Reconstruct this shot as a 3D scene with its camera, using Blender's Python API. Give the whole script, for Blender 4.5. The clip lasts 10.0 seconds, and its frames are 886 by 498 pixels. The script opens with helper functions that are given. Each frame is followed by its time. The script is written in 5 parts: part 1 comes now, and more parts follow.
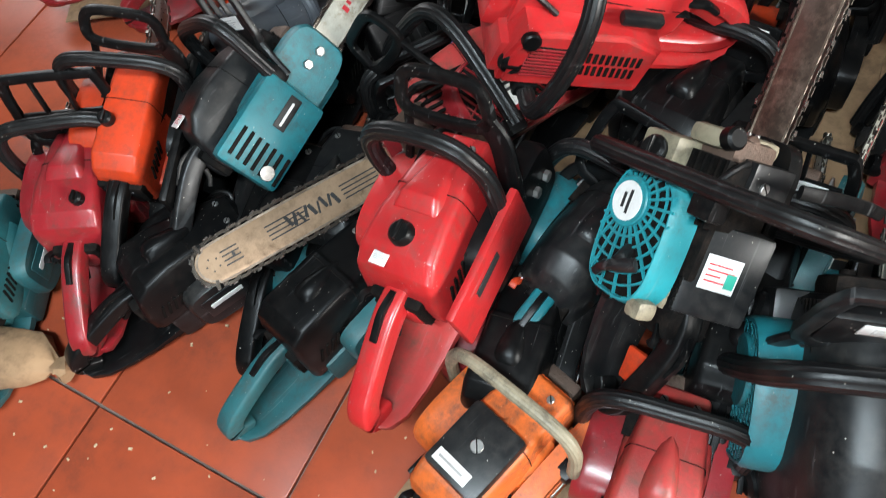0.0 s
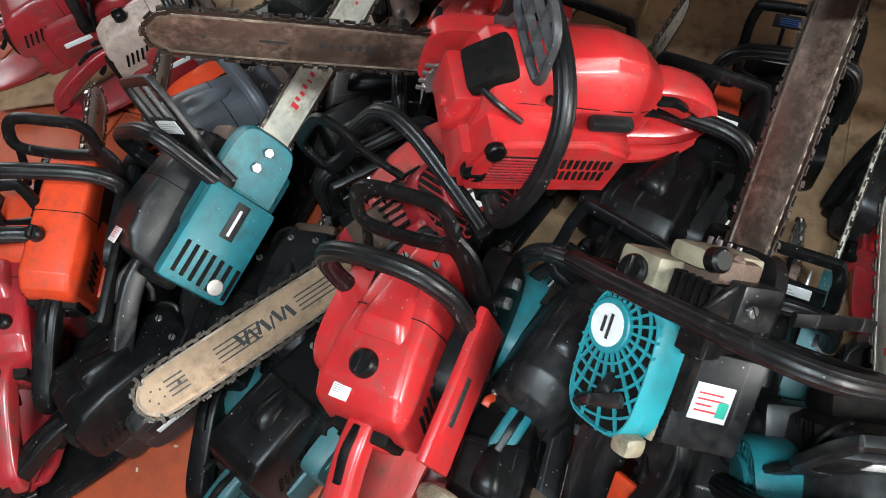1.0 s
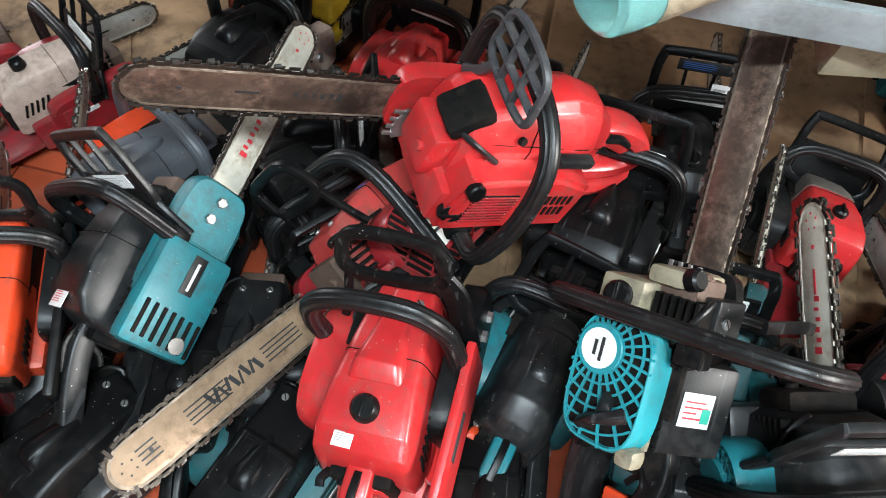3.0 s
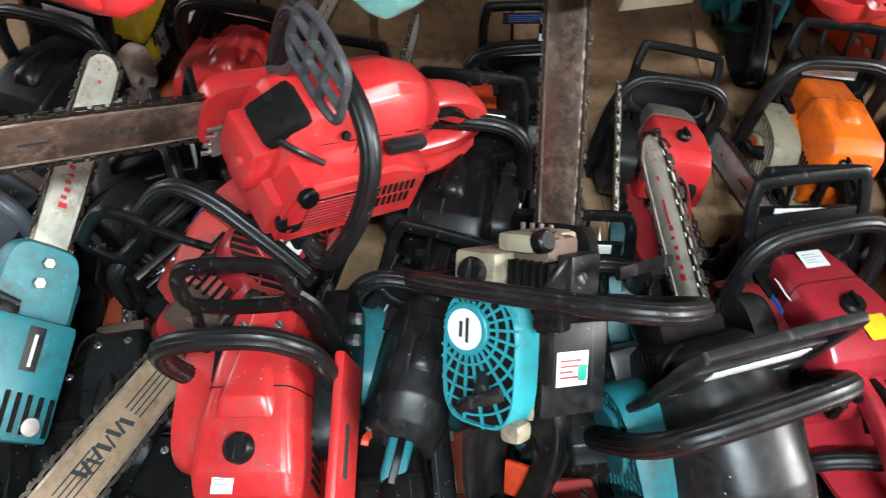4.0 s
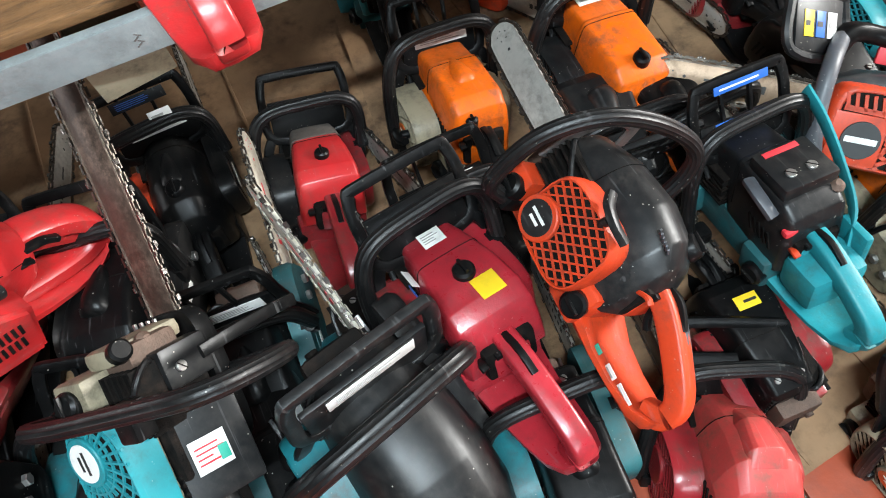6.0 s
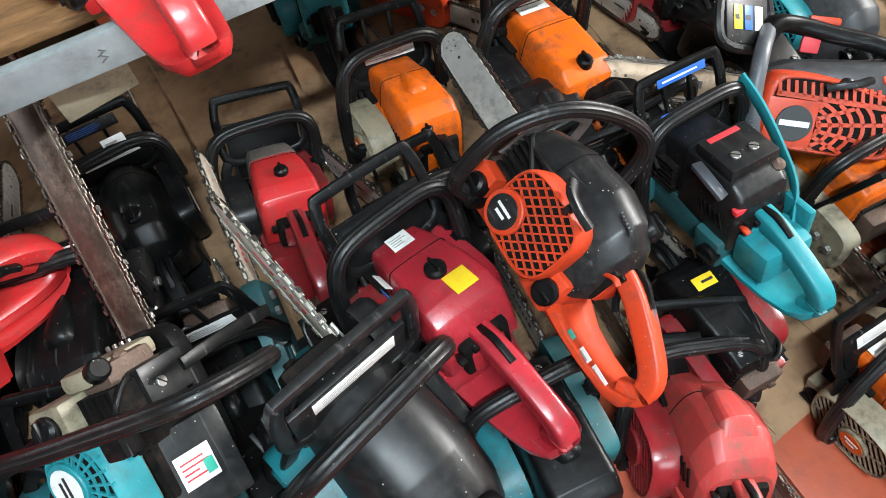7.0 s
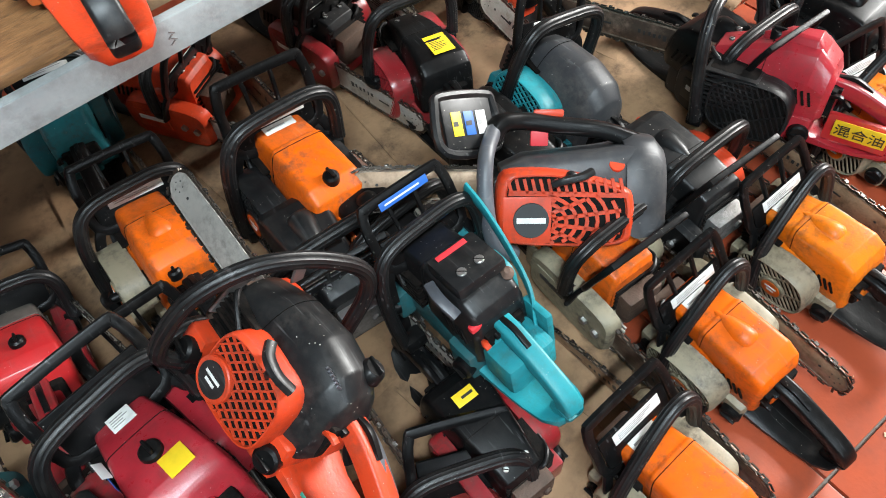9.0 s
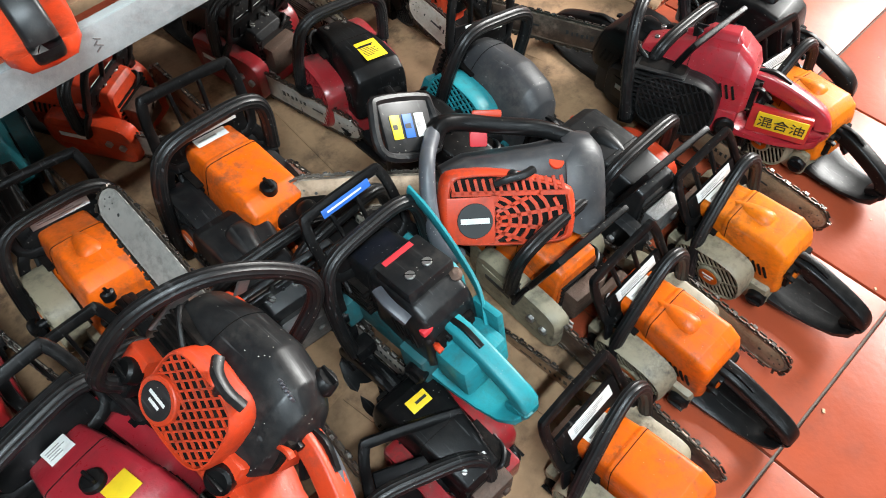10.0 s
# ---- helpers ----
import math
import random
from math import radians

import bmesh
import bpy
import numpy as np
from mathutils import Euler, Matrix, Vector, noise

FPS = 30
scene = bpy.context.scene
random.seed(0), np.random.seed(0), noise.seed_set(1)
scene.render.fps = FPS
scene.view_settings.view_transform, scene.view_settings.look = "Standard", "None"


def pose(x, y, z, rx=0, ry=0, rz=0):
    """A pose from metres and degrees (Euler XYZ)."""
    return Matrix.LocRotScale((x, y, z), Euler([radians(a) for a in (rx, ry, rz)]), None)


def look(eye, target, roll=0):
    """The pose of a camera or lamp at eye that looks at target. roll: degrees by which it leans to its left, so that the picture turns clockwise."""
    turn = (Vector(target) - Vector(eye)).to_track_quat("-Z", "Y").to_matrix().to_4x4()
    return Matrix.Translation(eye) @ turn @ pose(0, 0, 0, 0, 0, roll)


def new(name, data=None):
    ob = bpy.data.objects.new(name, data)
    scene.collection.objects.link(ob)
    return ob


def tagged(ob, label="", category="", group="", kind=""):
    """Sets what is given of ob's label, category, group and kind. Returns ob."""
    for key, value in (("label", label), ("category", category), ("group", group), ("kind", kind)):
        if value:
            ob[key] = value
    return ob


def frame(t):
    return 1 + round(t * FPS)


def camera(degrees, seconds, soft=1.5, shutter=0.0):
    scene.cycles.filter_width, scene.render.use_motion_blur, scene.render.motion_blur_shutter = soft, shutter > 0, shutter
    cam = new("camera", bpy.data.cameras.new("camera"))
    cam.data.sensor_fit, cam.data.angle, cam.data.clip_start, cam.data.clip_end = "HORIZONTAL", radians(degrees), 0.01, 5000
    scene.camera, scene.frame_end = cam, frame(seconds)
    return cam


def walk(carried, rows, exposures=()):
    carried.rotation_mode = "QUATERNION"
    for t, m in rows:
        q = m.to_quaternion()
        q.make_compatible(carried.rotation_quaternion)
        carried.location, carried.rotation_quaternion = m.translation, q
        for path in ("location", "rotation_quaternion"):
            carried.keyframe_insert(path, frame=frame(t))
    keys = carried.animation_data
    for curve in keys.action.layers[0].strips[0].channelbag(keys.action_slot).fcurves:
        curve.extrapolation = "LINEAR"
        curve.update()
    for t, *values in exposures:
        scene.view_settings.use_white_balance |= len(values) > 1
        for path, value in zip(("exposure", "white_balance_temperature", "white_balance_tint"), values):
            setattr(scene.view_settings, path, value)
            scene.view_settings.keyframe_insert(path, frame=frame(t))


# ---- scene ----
cam = camera(62.1, 10.0, soft=0.95, shutter=0.25)
METRES, EYE, TILT, LEAN, TURN = 1.33, 1.1, -62.7532, 8.8241, 27.2563
ROWS = [
    (0.0, 0.0, 0.0, 0.0, -0.0, 0.0, 0.0),
    (0.5, 0.0273, 0.0126, 0.052, -0.03, 1.72, 1.16),
    (1.0, -0.0022, 0.0514, 0.0791, -3.07, 2.66, 2.46),
    (1.5, -0.0763, 0.0558, 0.1037, -5.99, 3.79, 3.3),
    (2.0, -0.1185, 0.0458, 0.091, -9.4, 5.47, 3.23),
    (3.5, -0.1203, 0.0557, 0.0896, -17.37, 3.7, 12.21),
    (4.0, -0.0553, 0.0549, 0.0983, -20.58, 1.09, 19.76),
    (4.5, 0.0257, 0.0216, 0.0668, -21.27, 0.15, 27.56),
    (5.0, 0.1573, -0.0372, -0.0004, -20.22, 0.7, 34.27),
    (5.5, 0.2055, -0.0557, -0.0101, -23.26, -0.83, 39.47),
    (7.0, 0.1535, -0.0504, -0.0112, -34.15, -5.04, 46.92),
    (7.5, 0.2133, -0.0828, -0.0504, -33.94, -4.23, 48.42),
    (8.0, 0.3086, -0.1304, -0.1042, -35.37, -4.74, 50.43),
    (8.5, 0.3391, -0.1438, -0.1139, -40.53, -8.05, 52.71),
    (9.0, 0.3324, -0.138, -0.1008, -45.47, -10.67, 54.88),
    (9.5, 0.3299, -0.1324, -0.097, -50.33, -14.07, 56.32),
    (10.0, 0.326, -0.1222, -0.0952, -55.74, -18.26, 56.45),
]
walk(cam, [(t, pose(0, 0, EYE, TILT, LEAN, TURN) @ pose(METRES * x, METRES * y, METRES * z, 90 + pitch, roll, yaw)) for t, x, y, z, yaw, pitch, roll in ROWS],
     exposures=[(0.0, -0.08), (2.0, 0.10), (4.0, 0.32), (5.5, 0.10), (7.5, 0.03), (10.0, -0.04)])


# ---- light ----
world = bpy.data.worlds.new("world")
scene.world = world
world.use_nodes = True
wn = world.node_tree.nodes
sky = wn.new("ShaderNodeTexSky")
sky.sky_type = "NISHITA"
sky.sun_disc = False
sky.sun_elevation, sky.sun_rotation = radians(38), radians(100)
world.node_tree.links.new(sky.outputs[0], wn["Background"].inputs[0])
wn["Background"].inputs[1].default_value = 0.012


def window_light(name, eye, target, sx, sy, watts, colour):
    lamp = bpy.data.lights.new(name, "AREA")
    lamp.shape, lamp.size, lamp.size_y, lamp.energy, lamp.color = "RECTANGLE", sx, sy, watts, colour
    ob = new(name, lamp)
    ob.matrix_world = look(eye, target)
    return ob


window_light("daylight_door_east", (4.6, -0.1, 1.95), (0.5, 0.5, 0.2), 1.4, 1.4, 445, (0.98, 0.98, 0.95))
window_light("daylight_door_south", (0.6, -2.95, 2.1), (-0.1, 0.8, 0.1), 1.4, 0.9, 56, (0.83, 0.97, 1.05))
window_light("daylight_door_north", (-2.95, 1.88, 1.15), (-1.0, 0.3, 0.1), 1.2, 1.5, 34, (0.96, 0.98, 1.0))
window_light("ceiling_tube_light", (0.1, -0.70, 2.72), (0.1, 0.7, 0), 1.3, 0.10, 122, (0.83, 0.98, 1.06))


# ---- materials ----
def material(name, base, rough=0.45, metal=0.0, var=0.25, grime=0.35, grime_colour=(0.05, 0.04, 0.03), specks=0.0, bump=0.15, size=1.0, coat=0.0, stretch=None, spec=0.5):
    m = bpy.data.materials.new(name)
    m.use_nodes = True
    nt = m.node_tree
    n, l = nt.nodes, nt.links
    b = n["Principled BSDF"]
    tc = n.new("ShaderNodeTexCoord")
    info = n.new("ShaderNodeObjectInfo")
    shift = n.new("ShaderNodeVectorMath")
    shift.operation = "MULTIPLY_ADD"
    l.new(info.outputs["Random"], shift.inputs[0])
    shift.inputs[1].default_value = (37.0, 53.0, 71.0)
    src = tc.outputs["Object"]
    if stretch:
        mp = n.new("ShaderNodeMapping")
        mp.inputs["Scale"].default_value = stretch
        l.new(src, mp.inputs["Vector"])
        src = mp.outputs[0]
    l.new(src, shift.inputs[2])

    def noise_node(scale, detail=4, rough_=0.6):
        t = n.new("ShaderNodeTexNoise")
        t.inputs["Scale"].default_value = scale / size
        t.inputs["Detail"].default_value = detail
        t.inputs["Roughness"].default_value = rough_
        l.new(shift.outputs[0], t.inputs["Vector"])
        return t.outputs["Fac"]

    def ramp(fac, a, b_):
        r = n.new("ShaderNodeMapRange")
        r.inputs["From Min"].default_value, r.inputs["From Max"].default_value = a, b_
        l.new(fac, r.inputs["Value"])
        return r.outputs[0]

    def mix(fac, a, c, amount=1.0):
        x = n.new("ShaderNodeMix")
        x.data_type = "RGBA"
        if amount < 1:
            k = n.new("ShaderNodeMath")
            k.operation = "MULTIPLY"
            l.new(fac, k.inputs[0])
            k.inputs[1].default_value = amount
            fac = k.outputs[0]
        l.new(fac, x.inputs["Factor"])
        for sock, v in ((x.inputs[6], a), (x.inputs[7], c)):
            if isinstance(v, tuple):
                sock.default_value = (*v, 1)
            else:
                l.new(v, sock)
        return x.outputs[2]

    big, fine = noise_node(9), noise_node(70, 6, 0.7)
    lo = tuple(c * (1 - var) for c in base)
    hi = tuple(min(1, c * (1 + var * 0.6)) for c in base)
    col = mix(ramp(big, 0.3, 0.7), lo, hi)
    if grime > 0:
        both = n.new("ShaderNodeMath")
        both.operation = "MULTIPLY"
        l.new(ramp(noise_node(16, 5, 0.7), 0.40, 0.66), both.inputs[0])
        l.new(ramp(fine, 0.38, 0.62), both.inputs[1])
        col = mix(both.outputs[0], col, grime_colour, grime)
    if specks > 0:
        v = n.new("ShaderNodeTexVoronoi")
        v.inputs["Scale"].default_value = 115 / size
        l.new(shift.outputs[0], v.inputs["Vector"])
        dot = ramp(v.outputs["Distance"], 0.12, 0.07)
        gate = n.new("ShaderNodeMath")
        gate.operation = "MULTIPLY"
        l.new(dot, gate.inputs[0])
        l.new(ramp(noise_node(22, 2), 0.54, 0.58), gate.inputs[1])
        col = mix(gate.outputs[0], col, (0.62, 0.58, 0.5), specks)
    if specks > 0:
        mp2 = n.new("ShaderNodeMapping")
        mp2.inputs["Rotation"].default_value = (0.3, 0.5, 0.9)
        mp2.inputs["Scale"].default_value = (6, 190, 60)
        l.new(shift.outputs[0], mp2.inputs["Vector"])
        line = n.new("ShaderNodeTexNoise")
        line.inputs["Scale"].default_value = 1.0
        line.inputs["Detail"].default_value = 2
        l.new(mp2.outputs[0], line.inputs["Vector"])
        gate2 = n.new("ShaderNodeMath")
        gate2.operation = "MULTIPLY"
        l.new(ramp(line.outputs["Fac"], 0.64, 0.70), gate2.inputs[0])
        l.new(ramp(big, 0.42, 0.6), gate2.inputs[1])
        col = mix(gate2.outputs[0], col, tuple(min(1, 0.6 * c + 0.10) for c in base), 0.4)
    l.new(col, b.inputs["Base Color"])
    rr = n.new("ShaderNodeMapRange")
    rr.inputs["To Min"].default_value, rr.inputs["To Max"].default_value = max(0.05, rough - 0.12), min(1, rough + 0.18)
    l.new(fine, rr.inputs["Value"])
    l.new(rr.outputs[0], b.inputs["Roughness"])
    b.inputs["Metallic"].default_value = metal
    b.inputs["Specular IOR Level"].default_value = spec
    b.inputs["Coat Weight"].default_value = coat
    b.inputs["Coat Roughness"].default_value = 0.2
    if bump > 0:
        bp = n.new("ShaderNodeBump")
        bp.inputs["Strength"].default_value = bump
        bp.inputs["Distance"].default_value = 0.002 * size
        l.new(noise_node(220, 3), bp.inputs["Height"])
        l.new(bp.outputs[0], b.inputs["Normal"])
    return m


M = {
    "orange": material("orange_plastic", (0.68, 0.110, 0.002), 0.40, var=0.18, grime=0.75, specks=0.3, spec=0.3),
    "amber": material("amber_plastic", (0.74, 0.17, 0.004), 0.40, var=0.18, grime=0.65, specks=0.25, spec=0.3),
    "tomato": material("orange_red_plastic", (0.56, 0.047, 0.012), 0.38, var=0.18, grime=0.6, specks=0.4, spec=0.35),
    "oldorange": material("worn_orange_paint", (0.66, 0.13, 0.02), 0.5, var=0.3, grime=0.95, specks=0.3),
    "red": material("red_plastic", (0.47, 0.018, 0.020), 0.32, var=0.2, grime=0.55, grime_colour=(0.16, 0.05, 0.04), specks=0.4, coat=0.2),
    "maroon": material("dark_red_plastic", (0.26, 0.013, 0.018), 0.30, var=0.25, grime=0.75, specks=0.45, coat=0.35),
    "crimson": material("crimson_plastic", (0.36, 0.018, 0.028), 0.28, var=0.25, grime=0.55, grime_colour=(0.10, 0.02, 0.02), specks=0.4, coat=0.3),
    "salmon": material("faded_red_plastic", (0.42, 0.040, 0.036), 0.42, var=0.25, grime=0.85, grime_colour=(0.12, 0.06, 0.04), specks=0.2),
    "dusty": material("dusty_pale_plastic", (0.45, 0.33, 0.27), 0.6, var=0.25, grime=0.6),
    "teal": material("teal_plastic", (0.012, 0.150, 0.175), 0.40, var=0.24, grime=0.7, specks=0.4, spec=0.35),
    "bluegreen": material("bright_teal_plastic", (0.016, 0.24, 0.275), 0.40, spec=0.35, var=0.18, grime=0.5, specks=0.2),
    "darkteal": material("dirty_dark_teal_plastic", (0.012, 0.09, 0.10), 0.5, var=0.3, grime=0.6, specks=0.4),
    "black": material("black_plastic", (0.0035, 0.0036, 0.0038), 0.33, var=0.3, grime=0.2, grime_colour=(0.035, 0.03, 0.026), specks=0.45, bump=0.08, spec=0.18),
    "rubber": material("black_rubber_grip", (0.0046, 0.0046, 0.0049), 0.38, var=0.3, grime=0.22, grime_colour=(0.04, 0.035, 0.03), specks=0.45, bump=0.15, spec=0.40),
    "grey": material("grey_plastic", (0.075, 0.08, 0.092), 0.42, var=0.2, grime=0.4, specks=0.4, bump=0.06),
    "slate": material("slate_grey_plastic", (0.032, 0.033, 0.036), 0.42, var=0.2, grime=0.5, grime_colour=(0.10, 0.09, 0.08), specks=0.5, bump=0.06, spec=0.4),
    "charcoal": material("charcoal_plastic", (0.0075, 0.0078, 0.0084), 0.36, var=0.25, grime=0.25, grime_colour=(0.08, 0.07, 0.06), specks=0.65, bump=0.06, spec=0.34),
    "greydust": material("dust_grey_plastic", (0.13, 0.11, 0.095), 0.6, var=0.3, grime=0.7, grime_colour=(0.03, 0.025, 0.02), specks=0.2),
    "cream": material("dirty_cream_plastic", (0.27, 0.23, 0.155), 0.5, var=0.2, grime=0.95, grime_colour=(0.05, 0.04, 0.03)),
    "steel": material("worn_steel", (0.42, 0.41, 0.39), 0.35, 0.85, var=0.25, grime=0.5, bump=0.2),
    "alloy": material("cast_alloy", (0.30, 0.29, 0.28), 0.5, 0.7, var=0.25, grime=0.7, bump=0.5),
    "barpale": material("worn_pale_bar_paint", (0.56, 0.52, 0.44), 0.42, 0.15, var=0.2, grime=0.75, grime_colour=(0.18, 0.12, 0.07)),
    "bartan": material("stained_tan_bar", (0.33, 0.222, 0.140), 0.4, 0.35, var=0.35, grime=0.95, grime_colour=(0.10, 0.06, 0.03)),
    "bardark": material("oily_dark_bar", (0.075, 0.05, 0.038), 0.34, 0.5, var=0.45, grime=0.85, grime_colour=(0.30, 0.20, 0.15)),
    "barwhite": material("white_bar_paint", (0.52, 0.48, 0.40), 0.4, 0.0, var=0.2, grime=0.9, grime_colour=(0.22, 0.15, 0.08)),
    "bargrey": material("grey_bar_steel", (0.50, 0.48, 0.44), 0.38, 0.55, var=0.15, grime=0.5),
    "chain": material("oily_chain_steel", (0.13, 0.112, 0.095), 0.3, 0.9, var=0.5, grime=0.5, grime_colour=(0.03, 0.02, 0.015), bump=0.3),
    "rail": material("flaking_pale_rail", (0.16, 0.12, 0.09), 0.45, 0.5, var=0.4, grime=0.9, grime_colour=(0.5, 0.42, 0.33), size=1.6),
    "bright": material("bright_chain_steel", (0.30, 0.28, 0.26), 0.22, 0.95, var=0.4, grime=0.85),
    # Near-black for sooty metal; also paints the shade inside fan openings, vents and slots.
    "dark": material("soot_and_shade_black", (0.003, 0.0028, 0.0026), 0.75, spec=0.12, var=0.4, grime=0.3, grime_colour=(0.06, 0.04, 0.03), bump=0.5),
    "rust": material("rusty_muffler_steel", (0.12, 0.075, 0.055), 0.6, 0.4, var=0.4, grime=0.6, bump=0.6),
    "white": material("white_label", (0.72, 0.71, 0.68), 0.45, var=0.06, grime=0.25, bump=0.0),
    "ink": material("black_ink", (0.02, 0.02, 0.02), 0.5, var=0.1, grime=0.0, bump=0.0),
    "greyink": material("faded_print", (0.30, 0.29, 0.28), 0.5, var=0.3, grime=0.2, bump=0.0),
    "redink": material("red_ink", (0.6, 0.03, 0.04), 0.5, var=0.1, grime=0.1, bump=0.0),
    "yellow": material("yellow_label", (0.85, 0.58, 0.02), 0.4, var=0.08, grime=0.2, bump=0.0),
    "blue": material("blue_label", (0.02, 0.11, 0.42), 0.4, var=0.1, grime=0.15, bump=0.0),
    "green": material("green_label", (0.03, 0.35, 0.25), 0.4, var=0.1, grime=0.15, bump=0.0),
    "tile": material("terracotta_tile", (0.37, 0.068, 0.028), 0.34, spec=0.35, var=0.22, grime=0.6, grime_colour=(0.12, 0.035, 0.022), bump=0.06, size=3.0),
    "grout": material("grey_grout", (0.16, 0.13, 0.11), 0.85, var=0.3, grime=0.5, bump=0.5),
    "card": material("brown_cardboard", (0.31, 0.185, 0.098), 0.8, var=0.34, grime=0.9, grime_colour=(0.06, 0.035, 0.02), bump=0.1, size=2.0),
    "wood": material("oiled_plywood", (0.27, 0.13, 0.05), 0.5, var=0.5, grime=0.85, grime_colour=(0.05, 0.025, 0.01), bump=0.4, stretch=(1.0, 7.0, 7.0)),
    "zinc": material("galvanised_steel", (0.37, 0.41, 0.41), 0.42, 0.3, var=0.3, grime=0.6, grime_colour=(0.14, 0.14, 0.13), bump=0.25, size=1.5),
    "wall": material("grey_brown_wall_paint", (0.07, 0.065, 0.06), 0.8, var=0.1, grime=0.2, bump=0.2, size=4.0),
    "chip": material("pale_wood_chips", (0.55, 0.40, 0.25), 0.8, var=0.3, grime=0.3),
    "yellowplastic": material("yellow_plastic", (0.65, 0.42, 0.02), 0.45, var=0.15, grime=0.4),
}
glass = bpy.data.materials.new("tinted_bottle_plastic")
glass.use_nodes = True
gb = glass.node_tree.nodes["Principled BSDF"]
gb.inputs["Base Color"].default_value = (0.35, 0.75, 0.72, 1)
gb.inputs["Transmission Weight"].default_value = 0.75
gb.inputs["Roughness"].default_value = 0.25
gb.inputs["IOR"].default_value = 1.3
M["bottle"] = glass


# ---- mesh helpers ----
def finish(bm, name, mat, angle=38):
    bmesh.ops.recalc_face_normals(bm, faces=bm.faces)
    limit = radians(angle)
    for f in bm.faces:
        f.smooth = True
    for e in bm.edges:
        if len(e.link_faces) == 2 and e.calc_face_angle(0) > limit:
            e.smooth = False
    me = bpy.data.meshes.new(name)
    bm.to_mesh(me)
    bm.free()
    me.materials.append(M[mat])
    return me


def part(name, bm, mat, parent, label="", angle=38):
    ob = new(name, finish(bm, name, mat, angle))
    if parent is not None:
        ob.parent = parent
    if label:
        tagged(ob, label)
    return ob


def box(bm, c, s, bev=0.003, rot=None, seg=2):
    r = bmesh.ops.create_cube(bm, size=1.0)
    vs = r["verts"]
    bmesh.ops.scale(bm, vec=s, verts=vs)
    if bev > 0:
        es = list({e for v in vs for e in v.link_edges})
        g = bmesh.ops.bevel(bm, geom=es, offset=min(bev, min(s) * 0.45), segments=seg, affect="EDGES", profile=0.6)
        vs = list({v for v in g["verts"]} | {v for v in vs if v.is_valid})
    m = Matrix.Translation(c)
    if rot is not None:
        m = m @ rot.to_4x4()
    bmesh.ops.transform(bm, matrix=m, verts=vs)


def bx(c, s, bev=0.003, rot=None):
    bm = bmesh.new()
    box(bm, c, s, bev, rot)
    return bm


def loft(bm, rings, cap=True, loop=False):
    rows = [[bm.verts.new(p) for p in ring] for ring in rings]
    n = len(rows[0])
    pairs = list(zip(rows, rows[1:])) + ([(rows[-1], rows[0])] if loop else [])
    for a, b in pairs:
        for i in range(n):
            j = (i + 1) % n
            bm.faces.new((a[i], a[j], b[j], b[i]))
    if cap and not loop:
        bm.faces.new(rows[0])
        bm.faces.new(rows[-1])


def smooth_path(pts, k=5, closed=False):
    p = [Vector(q) for q in pts]
    out, n = [], len(p)
    for i in range(n if closed else n - 1):
        a = p[(i - 1) % n] if closed or i > 0 else p[0] * 2 - p[1]
        b, c = p[i], p[(i + 1) % n]
        d = p[(i + 2) % n] if closed or i + 2 < n else c * 2 - b
        for s in range(k):
            t = s / k
            out.append(0.5 * ((2 * b) + (c - a) * t + (2 * a - 5 * b + 4 * c - d) * t * t + (3 * b - a - 3 * c + d) * t ** 3))
    if not closed:
        out.append(p[-1])
    return out


def tube(bm, pts, r, n=10, closed=False, k=5, flat=None, up=(0, 0, 1), ridges=0.0, sq=0.6):
    """Sweeps a round or flat (a, b) profile along a smoothed path."""
    path = smooth_path(pts, k, closed) if k > 1 else [Vector(q) for q in pts]
    rings, m = [], len(path)
    ref = Vector(up)
    for i, q in enumerate(path):
        t = (path[(i + 1) % m] - path[i - 1]) if closed or 0 < i < m - 1 else (path[1] - path[0] if i == 0 else path[-1] - path[-2])
        t.normalize()
        side = t.cross(ref)
        if side.length < 1e-4:
            side = t.orthogonal()
        side.normalize()
        nor = side.cross(t).normalized()
        if not flat:
            ref = nor
        a, b = flat or (r, r)
        ring = []
        for j in range(n):
            th = 2 * math.pi * j / n
            f = 1 - ridges * (j % 2)
            if flat:
                ca, sa = math.cos(th), math.sin(th)
                ring.append(q + side * (a * math.copysign(abs(ca) ** sq, ca)) + nor * (b * math.copysign(abs(sa) ** sq, sa)))
            else:
                ring.append(q + side * (a * f * math.cos(th)) + nor * (b * f * math.sin(th)))
        rings.append(ring)
    loft(bm, rings, loop=closed)


def tb(pts, r, **kw):
    bm = bmesh.new()
    tube(bm, pts, r, **kw)
    return bm


def disc(bm, c, axis, r, h, n=20, chamfer=0.2, r2=None):
    """A chamfered round plug from c along axis."""
    ax = Vector(axis).normalized()
    u = ax.orthogonal().normalized()
    w = ax.cross(u)
    c = Vector(c)
    top = r if r2 is None else r2
    rings = []
    for d, rad in ((0, r), (h * (1 - chamfer), top), (h, top - h * chamfer)):
        rings.append([c + ax * d + (u * math.cos(2 * math.pi * i / n) + w * math.sin(2 * math.pi * i / n)) * rad for i in range(n)])
    loft(bm, rings)


def dc(c, axis, r, h, n=20, chamfer=0.2, r2=None):
    bm = bmesh.new()
    disc(bm, c, axis, r, h, n, chamfer, r2)
    return bm


def sup(n, a, b, e=3.0):
    out = []
    for i in range(n):
        th = 2 * math.pi * i / n
        c, s = math.cos(th), math.sin(th)
        out.append((a * math.copysign(abs(c) ** (2 / e), c), b * math.copysign(abs(s) ** (2 / e), s)))
    return out


